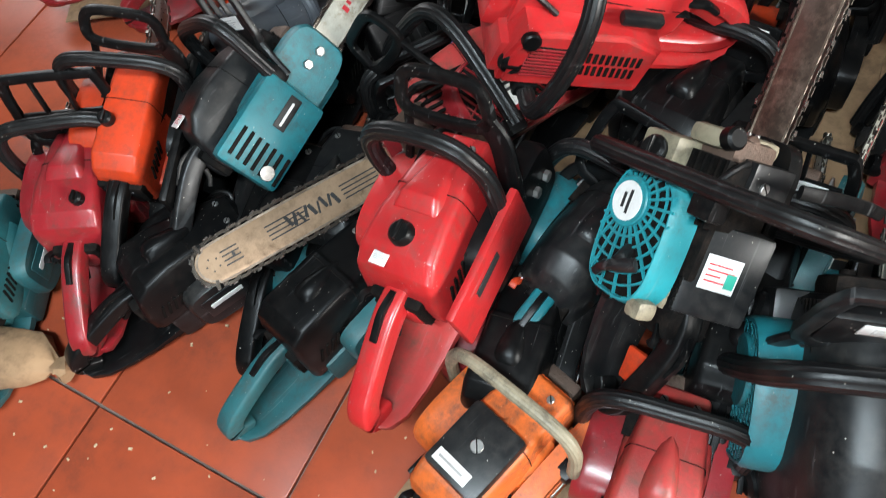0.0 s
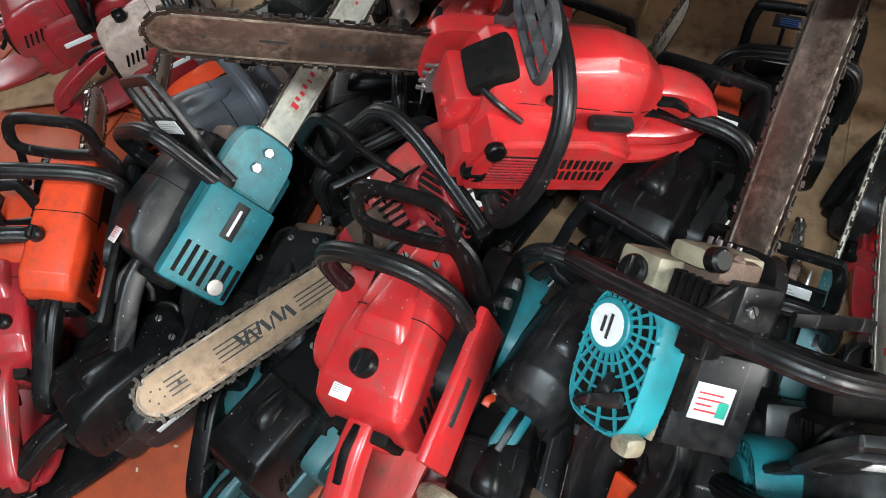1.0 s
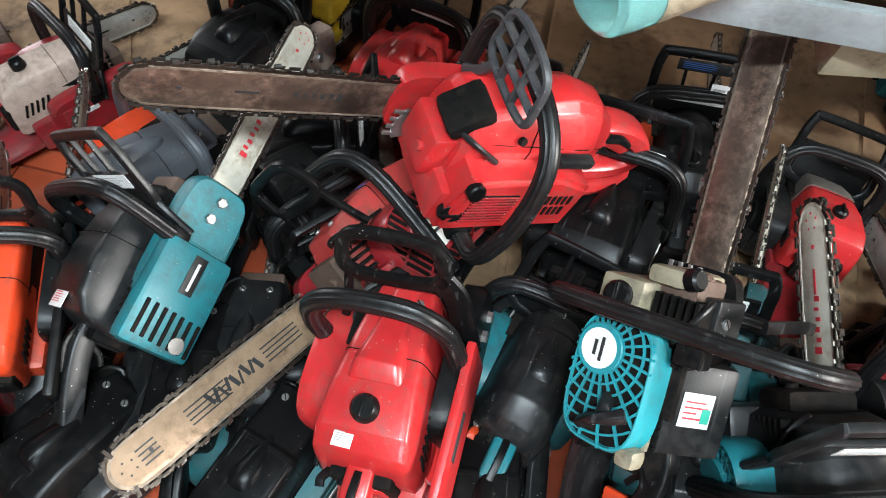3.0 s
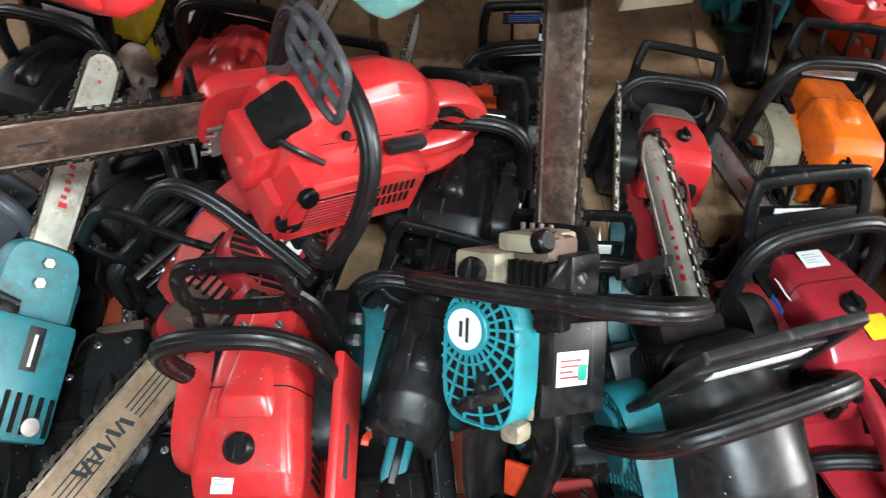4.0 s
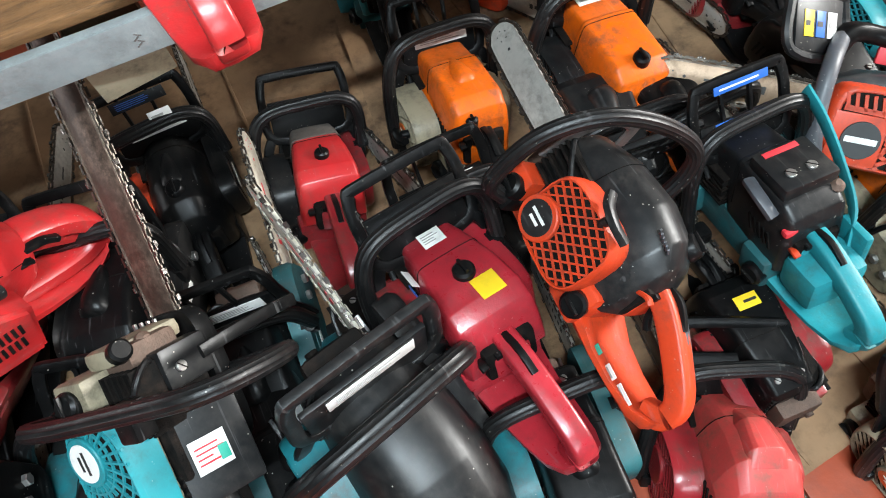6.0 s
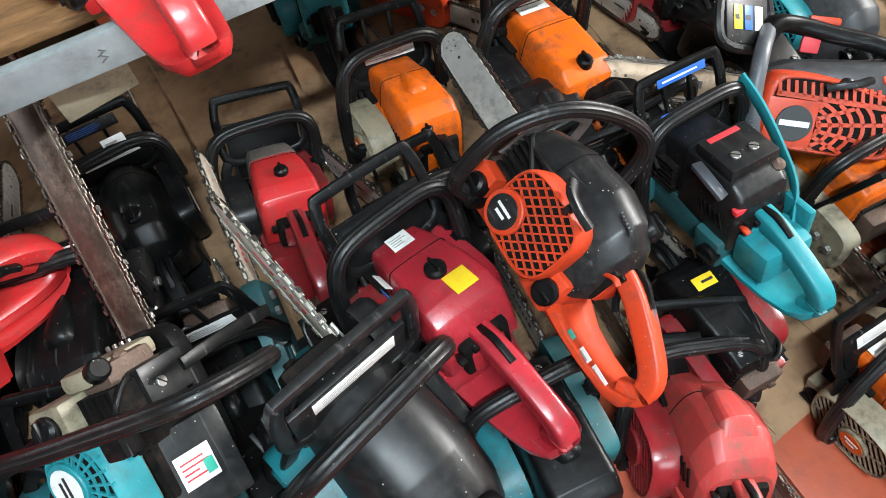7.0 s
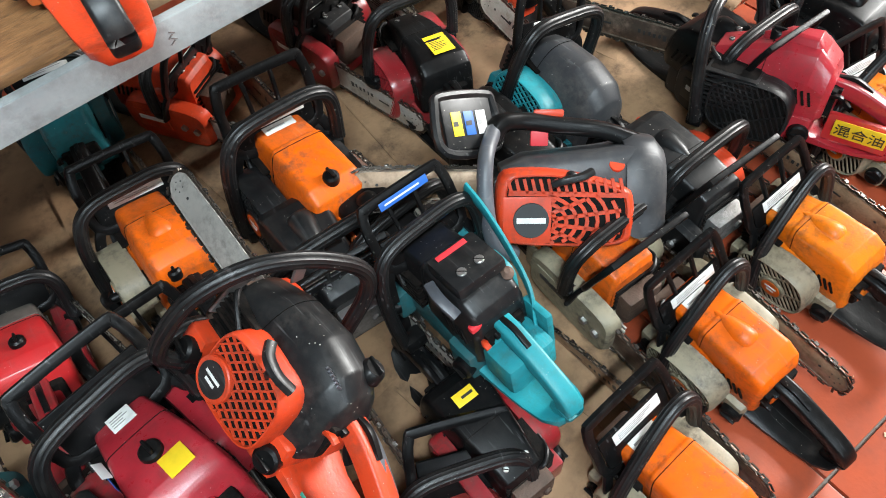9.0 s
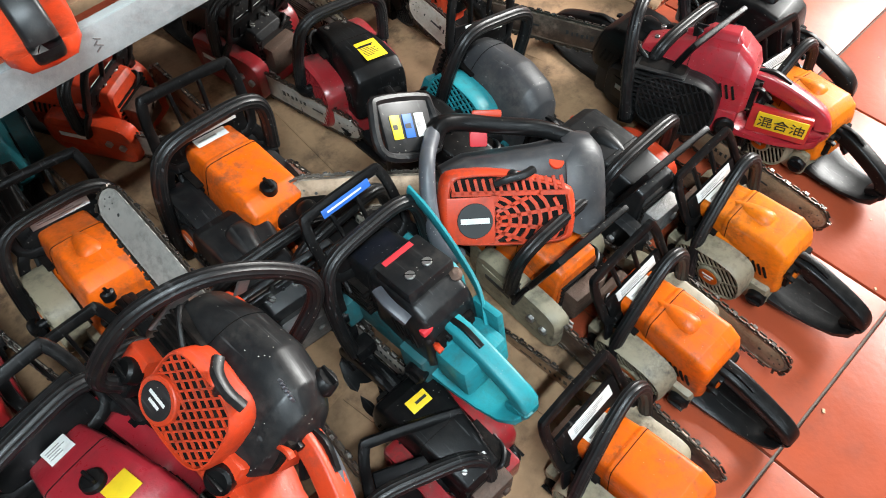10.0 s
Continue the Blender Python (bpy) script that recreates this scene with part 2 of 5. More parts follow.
def stick(bm, a, b, w, h, up):
    """A straight square-edged bar from a to b."""
    a, b, up = Vector(a), Vector(b), Vector(up).normalized()
    d = (b - a)
    if d.length < 1e-5:
        return
    s = d.cross(up).normalized() * (w / 2)
    v = [bm.verts.new(p + s * i + up * (h * j)) for p in (a, b) for i, j in ((-1, 0), (1, 0), (1, 1), (-1, 1))]
    for f in ((0, 1, 2, 3), (7, 6, 5, 4), (0, 4, 5, 1), (1, 5, 6, 2), (2, 6, 7, 3), (3, 7, 4, 0)):
        bm.faces.new([v[i] for i in f])


def label(parent, name, c, right, up, w, h, mat="white", bars=(), note="", lines=3):
    """A thin sticker with its printed bars. right, up: its directions on the surface."""
    r, u = Vector(right).normalized(), Vector(up)
    u = (u - r * u.dot(r)).normalized()
    n = r.cross(u)
    rot = Matrix((r, u, n)).transposed()
    ob = part(name, bx(Vector(c), (w, h, 0.0012), 0.0004, rot), mat, parent, note)
    bm = bmesh.new()
    lines = lines * 2 if lines > 1 else lines
    for i in range(lines):
        y = h * (0.32 - 0.64 * (i + 0.5) / lines)
        ww = w * random.uniform(0.4, 0.78)
        p = Vector(c) + n * 0.0009 + u * y + r * (-(w * 0.4) + ww / 2)
        box(bm, p, (ww, h * 0.20 / lines, 0.0005), 0, rot)
    if lines:
        part("print", bm, bars or ("greyink" if mat == "white" else "ink"), ob)
    else:
        bm.free()
    return ob


# ---- the saw ----
def cover_rings(spec, n=26, e=2.7):
    """Rings of a cover: (x, half width, base, top) gives a barrel; (x, half width low, half width high, base, top) a creased housing."""
    rings = []
    for row in spec:
        if len(row) == 4:
            x, hw, zb, zt = row
            ring = []
            for i in range(n):
                th = math.pi * i / (n - 1)
                c, s = math.cos(th), math.sin(th)
                ring.append((x, hw * math.copysign(abs(c) ** (2 / e), c), zb + (zt - zb) * abs(s) ** (2 / e)))
        else:
            x, hb, ht, zb, zt = row
            h = zt - zb
            half = [(hb, zb), (hb, zb + 0.30 * h), (hb * 0.985, zb + 0.56 * h), (ht + (hb - ht) * 0.60, zt - 0.20 * h), (ht + (hb - ht) * 0.28, zt - 0.075 * h), (ht * 0.985, zt - 0.022 * h), (ht * 0.86, zt), (ht * 0.35, zt + 0.012 * h)]
            ring = [(x, y, z) for y, z in half] + [(x, -y, z) for y, z in reversed(half)]
        rings.append(ring)
    return rings


COVER = {
    "plain": [(0.106, 0.034, 0.028, 0.10, 0.146), (0.099, 0.043, 0.036, 0.09, 0.164), (0.035, 0.051, 0.042, 0.085, 0.184), (-0.04, 0.060, 0.050, 0.08, 0.193), (-0.090, 0.064, 0.055, 0.078, 0.187), (-0.113, 0.064, 0.055, 0.078, 0.172), (-0.119, 0.063, 0.053, 0.078, 0.160), (-0.129, 0.059, 0.050, 0.085, 0.120)],
    "keel": [(0.100, 0.050, 0.034, 0.08, 0.160), (0.092, 0.058, 0.036, 0.075, 0.176), (0.02, 0.064, 0.030, 0.07, 0.196), (-0.06, 0.066, 0.024, 0.07, 0.204), (-0.112, 0.058, 0.022, 0.075, 0.190), (-0.155, 0.040, 0.016, 0.085, 0.158), (-0.165, 0.030, 0.012, 0.09, 0.140)],
    "dome": [(0.112, 0.050, 0.075, 0.150), (0.104, 0.064, 0.065, 0.174), (0.04, 0.076, 0.06, 0.198), (-0.04, 0.081, 0.055, 0.207), (-0.095, 0.078, 0.055, 0.198), (-0.128, 0.068, 0.06, 0.176), (-0.145, 0.050, 0.075, 0.147)],
    "slim": [(0.101, 0.036, 0.030, 0.10, 0.165), (0.095, 0.042, 0.036, 0.095, 0.178), (0.014, 0.044, 0.037, 0.095, 0.186), (-0.098, 0.046, 0.038, 0.06, 0.186), (-0.122, 0.044, 0.036, 0.06, 0.171), (-0.130, 0.040, 0.032, 0.065, 0.150)],
    "low": [(0.101, 0.036, 0.030, 0.07, 0.115), (0.095, 0.042, 0.036, 0.07, 0.128), (0.014, 0.044, 0.037, 0.07, 0.136), (-0.098, 0.046, 0.038, 0.05, 0.136), (-0.122, 0.044, 0.036, 0.05, 0.121), (-0.130, 0.040, 0.032, 0.05, 0.100)],
    "boxy": [(0.101, 0.044, 0.038, 0.10, 0.170), (0.095, 0.050, 0.043, 0.095, 0.184), (0.014, 0.052, 0.044, 0.095, 0.195), (0.009, 0.055, 0.047, 0.07, 0.199), (-0.098, 0.058, 0.048, 0.06, 0.197), (-0.122, 0.056, 0.046, 0.06, 0.181), (-0.130, 0.049, 0.040, 0.065, 0.158)],
    "wedge": [(0.112, 0.042, 0.026, 0.09, 0.132), (0.102, 0.053, 0.032, 0.085, 0.153), (0.03, 0.060, 0.033, 0.08, 0.181), (-0.03, 0.064, 0.032, 0.078, 0.200), (-0.085, 0.066, 0.036, 0.075, 0.203), (-0.118, 0.062, 0.036, 0.075, 0.175), (-0.129, 0.054, 0.032, 0.08, 0.148)],
    "round": [(0.112, 0.040, 0.075, 0.145), (0.104, 0.053, 0.065, 0.168), (0.04, 0.061, 0.06, 0.194), (-0.04, 0.065, 0.055, 0.205), (-0.095, 0.061, 0.055, 0.196), (-0.124, 0.052, 0.06, 0.174), (-0.138, 0.036, 0.075, 0.147)],
}
TUBES = {
    "full": [(0.02, 0.118, 0.025), (0.025, 0.122, 0.10), (0.03, 0.116, 0.19), (0.037, 0.085, 0.238), (0.042, 0.0, 0.247), (0.045, -0.065, 0.242), (0.043, -0.094, 0.212), (0.035, -0.098, 0.13)],
    "slant": [(0.03, 0.118, 0.03), (0.032, 0.116, 0.085), (0.036, 0.092, 0.145), (0.041, 0.03, 0.200), (0.046, -0.035, 0.238), (0.046, -0.072, 0.240), (0.042, -0.094, 0.205), (0.035, -0.095, 0.12)],
    "fore": [(0.085, 0.09, 0.03), (0.09, 0.140, 0.055), (0.09, 0.142, 0.150), (0.077, 0.090, 0.220), (0.057, 0.010, 0.250), (0.036, -0.075, 0.247), (0.020, -0.108, 0.210), (0.008, -0.108, 0.120)],
    "narrow": [(0.03, 0.095, 0.12), (0.032, 0.104, 0.17), (0.034, 0.092, 0.225), (0.036, 0.050, 0.252), (0.036, -0.020, 0.256), (0.034, -0.058, 0.238), (0.030, -0.078, 0.190), (0.01, -0.086, 0.10), (0.0, -0.084, 0.04)],
    "broad": [(0.05, 0.10, 0.0), (0.05, 0.148, 0.02), (0.05, 0.160, 0.12), (0.05, 0.138, 0.205), (0.05, 0.085, 0.242), (0.05, 0.0, 0.250), (0.045, -0.07, 0.242), (0.043, -0.094, 0.21), (0.035, -0.098, 0.13)],
    "side": [(0.06, 0.07, -0.03), (0.070, 0.112, -0.03), (0.072, 0.124, 0.05), (0.072, 0.112, 0.165), (0.072, 0.092, 0.285), (0.068, 0.030, 0.312), (0.06, -0.05, 0.292), (0.045, -0.095, 0.22), (0.035, -0.095, 0.12)],
    "ahead": [(0.09, 0.115, 0.03), (0.10, 0.122, 0.12), (0.11, 0.112, 0.205), (0.115, 0.075, 0.250), (0.115, 0.0, 0.258), (0.10, -0.065, 0.250), (0.07, -0.102, 0.215), (0.045, -0.105, 0.13)],
}


def guard(root, style, mat, tag=True, label_note="white printed warning label on the guard", lean=0.0, tag_mat="white"):
    base = Vector((0.068, 0, 0.165))
    top = base + Matrix.Rotation(radians(-lean), 3, "Y") @ Vector((0.040, 0, 0.110))
    v = (top - base).normalized()
    y = Vector((0, 1, 0))
    nrm = y.cross(v)
    L = (top - base).length

    def at(a, b, o=0.0):
        return base + y * a + v * (b * L) + nrm * o

    def rail(name, pts, parent, **kw):
        return part(name, tb(pts, **{"r": 0.0, **kw}), mat, parent)

    if style == "grid":
        c = 0.028
        g = rail("hand_guard", [at(c + 0.056, 0.50), at(c + 0.060, 0.80), at(c + 0.050, 1.10), at(c, 1.18), at(c - 0.050, 1.10), at(c - 0.060, 0.80), at(c - 0.056, 0.50), at(c, 0.44)], root, r=0.0055, n=8, closed=True)
        for a in (-0.019, 0.019):
            rail("grid_bar", [at(c + a, 0.46), at(c + a, 1.15)], g, k=1, flat=(0.003, 0.006), n=8)
        for b in (0.68, 0.92):
            rail("grid_bar", [at(c - 0.058, b), at(c + 0.058, b)], g, k=1, flat=(0.006, 0.003), n=8)
        rail("guard_arm", [at(c - 0.04, 0.46), at(-0.03, 0.2), at(-0.06, -0.05)], g, n=8, flat=(0.007, 0.006), up=nrm)
    elif style == "ring":
        g = rail("hand_guard", [at(0.062, 0.52), at(0.068, 0.78), at(0.052, 1.02), at(0.0, 1.05), at(-0.045, 1.0), at(-0.058, 0.75), at(-0.054, 0.52), at(0.0, 0.46)], root, n=10, closed=True, k=5, flat=(0.009, 0.006), up=nrm)
        rail("guard_arm", [at(-0.052, 0.62), at(-0.072, 0.36), at(-0.080, -0.10), at(-0.084, -0.4)], g, n=10, flat=(0.017, 0.006), up=nrm)
        rail("guard_arm", [at(0.062, 0.56), at(0.070, 0.1), at(0.078, -0.2)], g, n=8, flat=(0.006, 0.005), up=nrm)
    else:
        full = style == "solid"
        g = rail("hand_guard", [at(0.07, -0.05), at(0.084, 0.5), at(0.078, 0.96), at(0.06, 1.03), at(-0.06, 1.03), at(-0.078, 0.96), at(-0.084, 0.5), at(-0.07, -0.05)], root, n=10, closed=True, k=4, flat=(0.009, 0.0062), up=nrm)
        rot = Matrix((y, v, nrm)).transposed()
        part("guard_plate", bx(at(0, 0.22 if not full else 0.3), (0.148, L * (0.46 if not full else 0.62), 0.007), 0.002, rot), mat, g)
        if style == "frame":
            for a in (-0.02, 0.03):
                rail("guard_strut", [at(a, 0.4), at(a * 1.1, 1.02)], g, k=1, flat=(0.0035, 0.005), n=8, up=nrm)
    if style not in ("ring", "grid"):
        for q in (1, -1):
            rail("guard_arm", [at(0.074 * q, 0.05), Vector((0.06, 0.090 * q, 0.145)), Vector((0.05, 0.098 * q, 0.105))], g, n=8, flat=(0.005, 0.010), up=(0, 1, 0))
    if style not in ("grid", "ring"):
        for a in range(5):
            rb = bmesh.new()
            box(rb, at(-0.056 + 0.028 * a, 0.10, 0.004), (0.003, L * 0.3, 0.004), 0, rot)
            part("rib", rb, mat, g)
    if tag and style not in ("grid", "ring"):
        label(g, "warning_label", at(-0.005, 0.34 if style != "solid" else 0.45, -0.0045), y * -1, v, 0.105, 0.024, tag_mat, note=label_note, lines=2 if tag_mat == "white" else 0)
    return g


def starter(root, style, mat, hub, logo, a=0.081, b=0.064, cx=0.0, cz=0.080, y0=0.060, rib=0.0105, e=2.9):
    bm = bmesh.new()
    out = sup(32, a, b, e)
    rings = []
    for y, k in ((y0, 1.0), (y0 + 0.034, 1.0), (y0 + 0.044, 0.985), (y0 + 0.049, 0.955), (y0 + 0.049, 0.925), (y0 + 0.043, 0.912)):
        rings.append([(cx + p * k, y, cz + q * k) for p, q in out])
    loft(bm, rings)
    st = part("starter_housing", bm, mat, root)
    f = y0 + 0.0435
    # Near-black disc: shade of the hollow painted onto the closed housing face.
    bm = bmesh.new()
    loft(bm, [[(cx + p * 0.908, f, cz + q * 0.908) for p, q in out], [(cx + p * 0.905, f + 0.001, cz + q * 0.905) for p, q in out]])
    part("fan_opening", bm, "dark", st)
    bm = bmesh.new()
    A, B = a * 0.925, b * 0.925

    def inside(px, pz):
        return abs(px / A) ** e + abs(pz / B) ** e < 1

    def clipped(dirx, dirz, offx, offz):
        span = [t / 60 * 0.2 - 0.1 for t in range(61)]
        ok = [t for t in span if inside(offx + dirx * t, offz + dirz * t)]
        if len(ok) > 1:
            stick(bm, (cx + offx + dirx * ok[0], f + 0.001, cz + offz + dirz * ok[0]), (cx + offx + dirx * ok[-1], f + 0.001, cz + offz + dirz * ok[-1]), 0.0027, 0.0030, (0, 1, 0))

    if style == "diamond":
        for th in (radians(20), radians(-50)):
            for i in range(-9, 10):
                clipped(math.cos(th), math.sin(th), -math.sin(th) * i * rib, math.cos(th) * i * rib)
    elif style == "radial":
        for i in range(26):
            th = 2 * math.pi * i / 26
            ox, oz = hub[0], hub[1]
            ok = [r / 100 for r in range(2, 22) if inside(ox + math.cos(th) * r / 100, oz + math.sin(th) * r / 100)] or [0.02]
            stick(bm, (cx + ox + math.cos(th) * 0.02, f + 0.001, cz + oz + math.sin(th) * 0.02), (cx + ox + math.cos(th) * (ok[-1] + 0.008), f + 0.001, cz + oz + math.sin(th) * (ok[-1] + 0.008)), 0.0034, 0.0034, (0, 1, 0))
        for r in (0.046, 0.062, 0.078, 0.094, 0.110, 0.126):
            arc = [(ox + r * math.cos(i * 0.05), oz + r * math.sin(i * 0.05)) for i in range(126)]
            for p, q in zip(arc, arc[1:]):
                if inside(*p) and inside(*q):
                    stick(bm, (cx + p[0], f + 0.0015, cz + p[1]), (cx + q[0], f + 0.0015, cz + q[1]), 0.003, 0.003, (0, 1, 0))
    else:
        th = radians(62)
        for i in range(-9, 10):
            clipped(math.cos(th), math.sin(th), -math.sin(th) * i * rib, math.cos(th) * i * rib)
        for i in (-1, 1):
            clipped(math.cos(th - 1.57), math.sin(th - 1.57), -math.sin(th - 1.57) * i * 0.022, math.cos(th - 1.57) * i * 0.022)
    part("fan_grille", bm, mat, st)
    if hub:
        hx, hz = cx + hub[0], cz + hub[1]
        part("starter_hub", dc((hx, f, hz), (0, 1, 0), hub[2], 0.009, 26), mat, st)
        if logo:
            bm = bmesh.new()
            disc(bm, (hx, f + 0.0085, hz), (0, 1, 0), hub[2] * 0.78, 0.0015, 26)
            lg = part("badge", bm, logo, st)
            bm = bmesh.new()
            for i, w in enumerate((0.028, 0.018)):
                box(bm, (hx, f + 0.0104, hz + 0.005 - 0.010 * i), (w * hub[2] / 0.03, 0.0006, 0.0048), 0)
            part("print", bm, "ink" if logo in ("white", "barwhite") else "white", lg)
    return st


def pull_grip(root, at, mat="black"):
    bm = bmesh.new()
    a = Vector(at)
    disc(bm, a, (0, 1, 0), 0.009, 0.016, 12)
    tube(bm, [a + Vector((-0.030, 0.016, 0.010)), a + Vector((-0.012, 0.022, 0.003)), a + Vector((0.012, 0.022, -0.003)), a + Vector((0.030, 0.016, -0.010))], 0.0, flat=(0.008, 0.006), n=10)
    part("starter_grip", bm, mat, root)


def rear_handle(root, grip, pan, lock="black", length=0.285, loop=False):
    e = -length
    bm = bmesh.new()
    tube(bm, [(-0.085, 0, 0.118), (-0.125, 0, 0.128), (-0.17, 0, 0.122), (e + 0.045, 0, 0.094), (e + 0.012, 0, 0.072), (e + 0.006, 0, 0.045), (e + 0.028, 0, 0.026)], 0.0, flat=(0.0172, 0.0170), n=20, up=(0, 0, 1), sq=0.38)
    g = part("rear_handle", bm, grip, root)
    bm = bmesh.new()
    rings = []
    for x, hw, z, t in ((-0.07, 0.060, 0.018, 0.034), (-0.115, 0.058, 0.013, 0.026), (-0.16, 0.052, 0.010, 0.016), (-0.21, 0.047, 0.010, 0.014), (e + 0.03, 0.040, 0.012, 0.018), (e + 0.006, 0.030, 0.018, 0.024), (e, 0.020, 0.026, 0.020)):
        rings.append([(x, y * hw, z + w * t) for y, w in ((-1, 0.35), (-0.85, 0), (0, -0.1), (0.85, 0), (1, 0.35), (1, 0.9), (0.8, 1), (0.5, 0.82), (-0.5, 0.82), (-0.8, 1), (-1, 0.9))])
    loft(bm, rings)
    part("boot_guard", bm, pan, root)
    bm = bmesh.new()
    tube(bm, [(-0.128, 0, 0.1425), (-0.16, 0, 0.1465), (-0.195, 0, 0.131)], 0.0, flat=(0.0055, 0.0045), n=8)
    part("throttle_lock", bm, lock, g)
    bm = bmesh.new()
    tube(bm, [(-0.148, 0, 0.108), (-0.155, 0, 0.094), (-0.168, 0, 0.084)], 0.0, flat=(0.006, 0.005), n=8)
    part("throttle_trigger", bm, lock, g)
    return g


def guide_bar(root, L, mat, w=0.060, print_mat="ink", style="text", y=-0.070, z=0.075, x0=0.10, chain=True):
    n = 12
    tip = x0 + L
    r = w * 0.5
    shape = [(x0, -r * 0.86), (x0 + 0.03, -r * 0.94), (x0 + L * 0.5, -r)]
    nose = r * 0.78
    shape += [(tip - nose * 1.5, -r * 0.95)]
    for i in range(1, n):
        th = -math.pi / 2 + math.pi * i / n
        shape.append((tip - nose + nose * math.cos(th), r * 0.84 * math.sin(th)))
    shape += [(tip - nose * 1.5, r * 0.95), (x0 + L * 0.5, r), (x0 + 0.03, r * 0.94), (x0, r * 0.86)]
    bm = bmesh.new()
    loft(bm, [[(px, y + o, z + pz * k) for px, pz in shape] for o, k in ((-0.0024, 0.96), (-0.0018, 1.0), (0.0018, 1.0), (0.0024, 0.96))])
    gb_ = part("guide_bar", bm, mat, root)
    edge = smooth_path([(px - (0.003 if px > tip - nose else 0), y, z + pz * 0.93) for px, pz in shape], 3)
    tagged(part("bar_rail", tb(edge, 0.0, n=6, k=1, flat=(0.0023, 0.0031), up=(0, 1, 0)), {"bardark": "rail", "bartan": "rail"}.get(mat, mat), gb_), kind="stuff")
    bm = bmesh.new()
    for side in (-1, 1):
        o = y + side * 0.0026
        if style == "slots":
            for k in (0.28, 0.62, 0.86):
                for j in range(4):
                    box(bm, (x0 + L * k, o, z - 0.011 + j * 0.0073), (L * (0.17 if k < 0.8 else 0.07), 0.0008, 0.0022), 0)
            for j, wd in enumerate((0.012, 0.008, 0.011, 0.006, 0.012, 0.009, 0.008, 0.010, 0.011)):
                box(bm, (x0 + L * 0.40 + j * 0.0105, o, z + (j % 3 - 1) * 0.002), (wd * 0.55, 0.0008, 0.020), 0, Euler((0, 0.3 * (-1) ** j, 0)).to_matrix())
        elif style == "text":
            for j, wd in enumerate((0.010, 0.007, 0.008, 0.006, 0.005, 0.008)):
                box(bm, (x0 + L * 0.30 + j * 0.012, o, z + (0.002 if j % 2 else 0)), (wd * 0.8, 0.0007, 0.009 if j else 0.013), 0)
            box(bm, (x0 + L * 0.62, o, z), (0.03, 0.0007, 0.004), 0)
        for k in range(5):
            th = k * 1.2566
            disc(bm, (tip - nose + 0.010 * math.cos(th), o - side * 0.0006, z + 0.010 * math.sin(th)), (0, side, 0), 0.0015, 0.0009, 8)
        disc(bm, (tip - nose * 2.3, o - side * 0.0006, z), (0, side, 0), 0.003, 0.0009, 8)
    tagged(part("bar_print", bm, print_mat, gb_), kind="stuff")
    if chain:
        loop = smooth_path([(px, pz * 1.06) + (0,) for px, pz in shape], 6)
        pts = [Vector((p.x, y, z + p.y)) for p in loop]
        cum = [0.0]
        for a, b in zip(pts, pts[1:]):
            cum.append(cum[-1] + (b - a).length)
        bm, bright = bmesh.new(), bmesh.new()
        total, pitch, i = cum[-1], 0.0098, 0
        d, k = 0.0, 0
        while d < total - pitch:
            while cum[k + 1] < d:
                k += 1
            t = (pts[k + 1] - pts[k]).normalized()
            p = pts[k] + t * (d - cum[k])
            outw = Vector((t.z, 0, -t.x))
            if i % 2:
                for s in (-1, 1):
                    o = Vector((0, 0.0034 * s, 0)) + outw * 0.0005
                    stick(bm, p - t * 0.0072 + o, p + t * 0.0072 + o, 0.0018, 0.0044, outw)
            else:
                stick(bm, p - t * 0.0042 - outw * 0.003, p + t * 0.0042 - outw * 0.003, 0.0026, 0.0066, outw)
            if i % 4 == 1:
                s2 = 1 if i % 8 == 1 else -1
                q = p + Vector((0, 0.0024 * s2, 0)) + outw * 0.0040
                stick(bright, q - t * 0.0065, q + t * 0.0012 + outw * 0.0012, 0.0056, 0.0026, outw)
                stick(bright, q + t * 0.0042 - outw * 0.001, q + t * 0.0066 - outw * 0.001, 0.0024, 0.0036, outw)
            d += pitch
            i += 1
        tagged(part("saw_chain", bm, "chain", gb_), kind="stuff")
        tagged(part("cutter_chain", bright, "bright", gb_), kind="stuff")
    return gb_


def screw(parent, c, axis=(0, 0, 1), r=0.0055, mat="steel"):
    bm = bmesh.new()
    disc(bm, c, axis, r, 0.004, 12)
    s = part("screw", bm, mat, parent)
    a = Vector(axis).normalized()
    o = a.orthogonal()
    bm = bmesh.new()
    p = Vector(c) + a * 0.0036
    stick(bm, p - o * r * 0.8, p + o * r * 0.8, 0.0016, 0.0008, a)
    part("slot", bm, "dark", s)


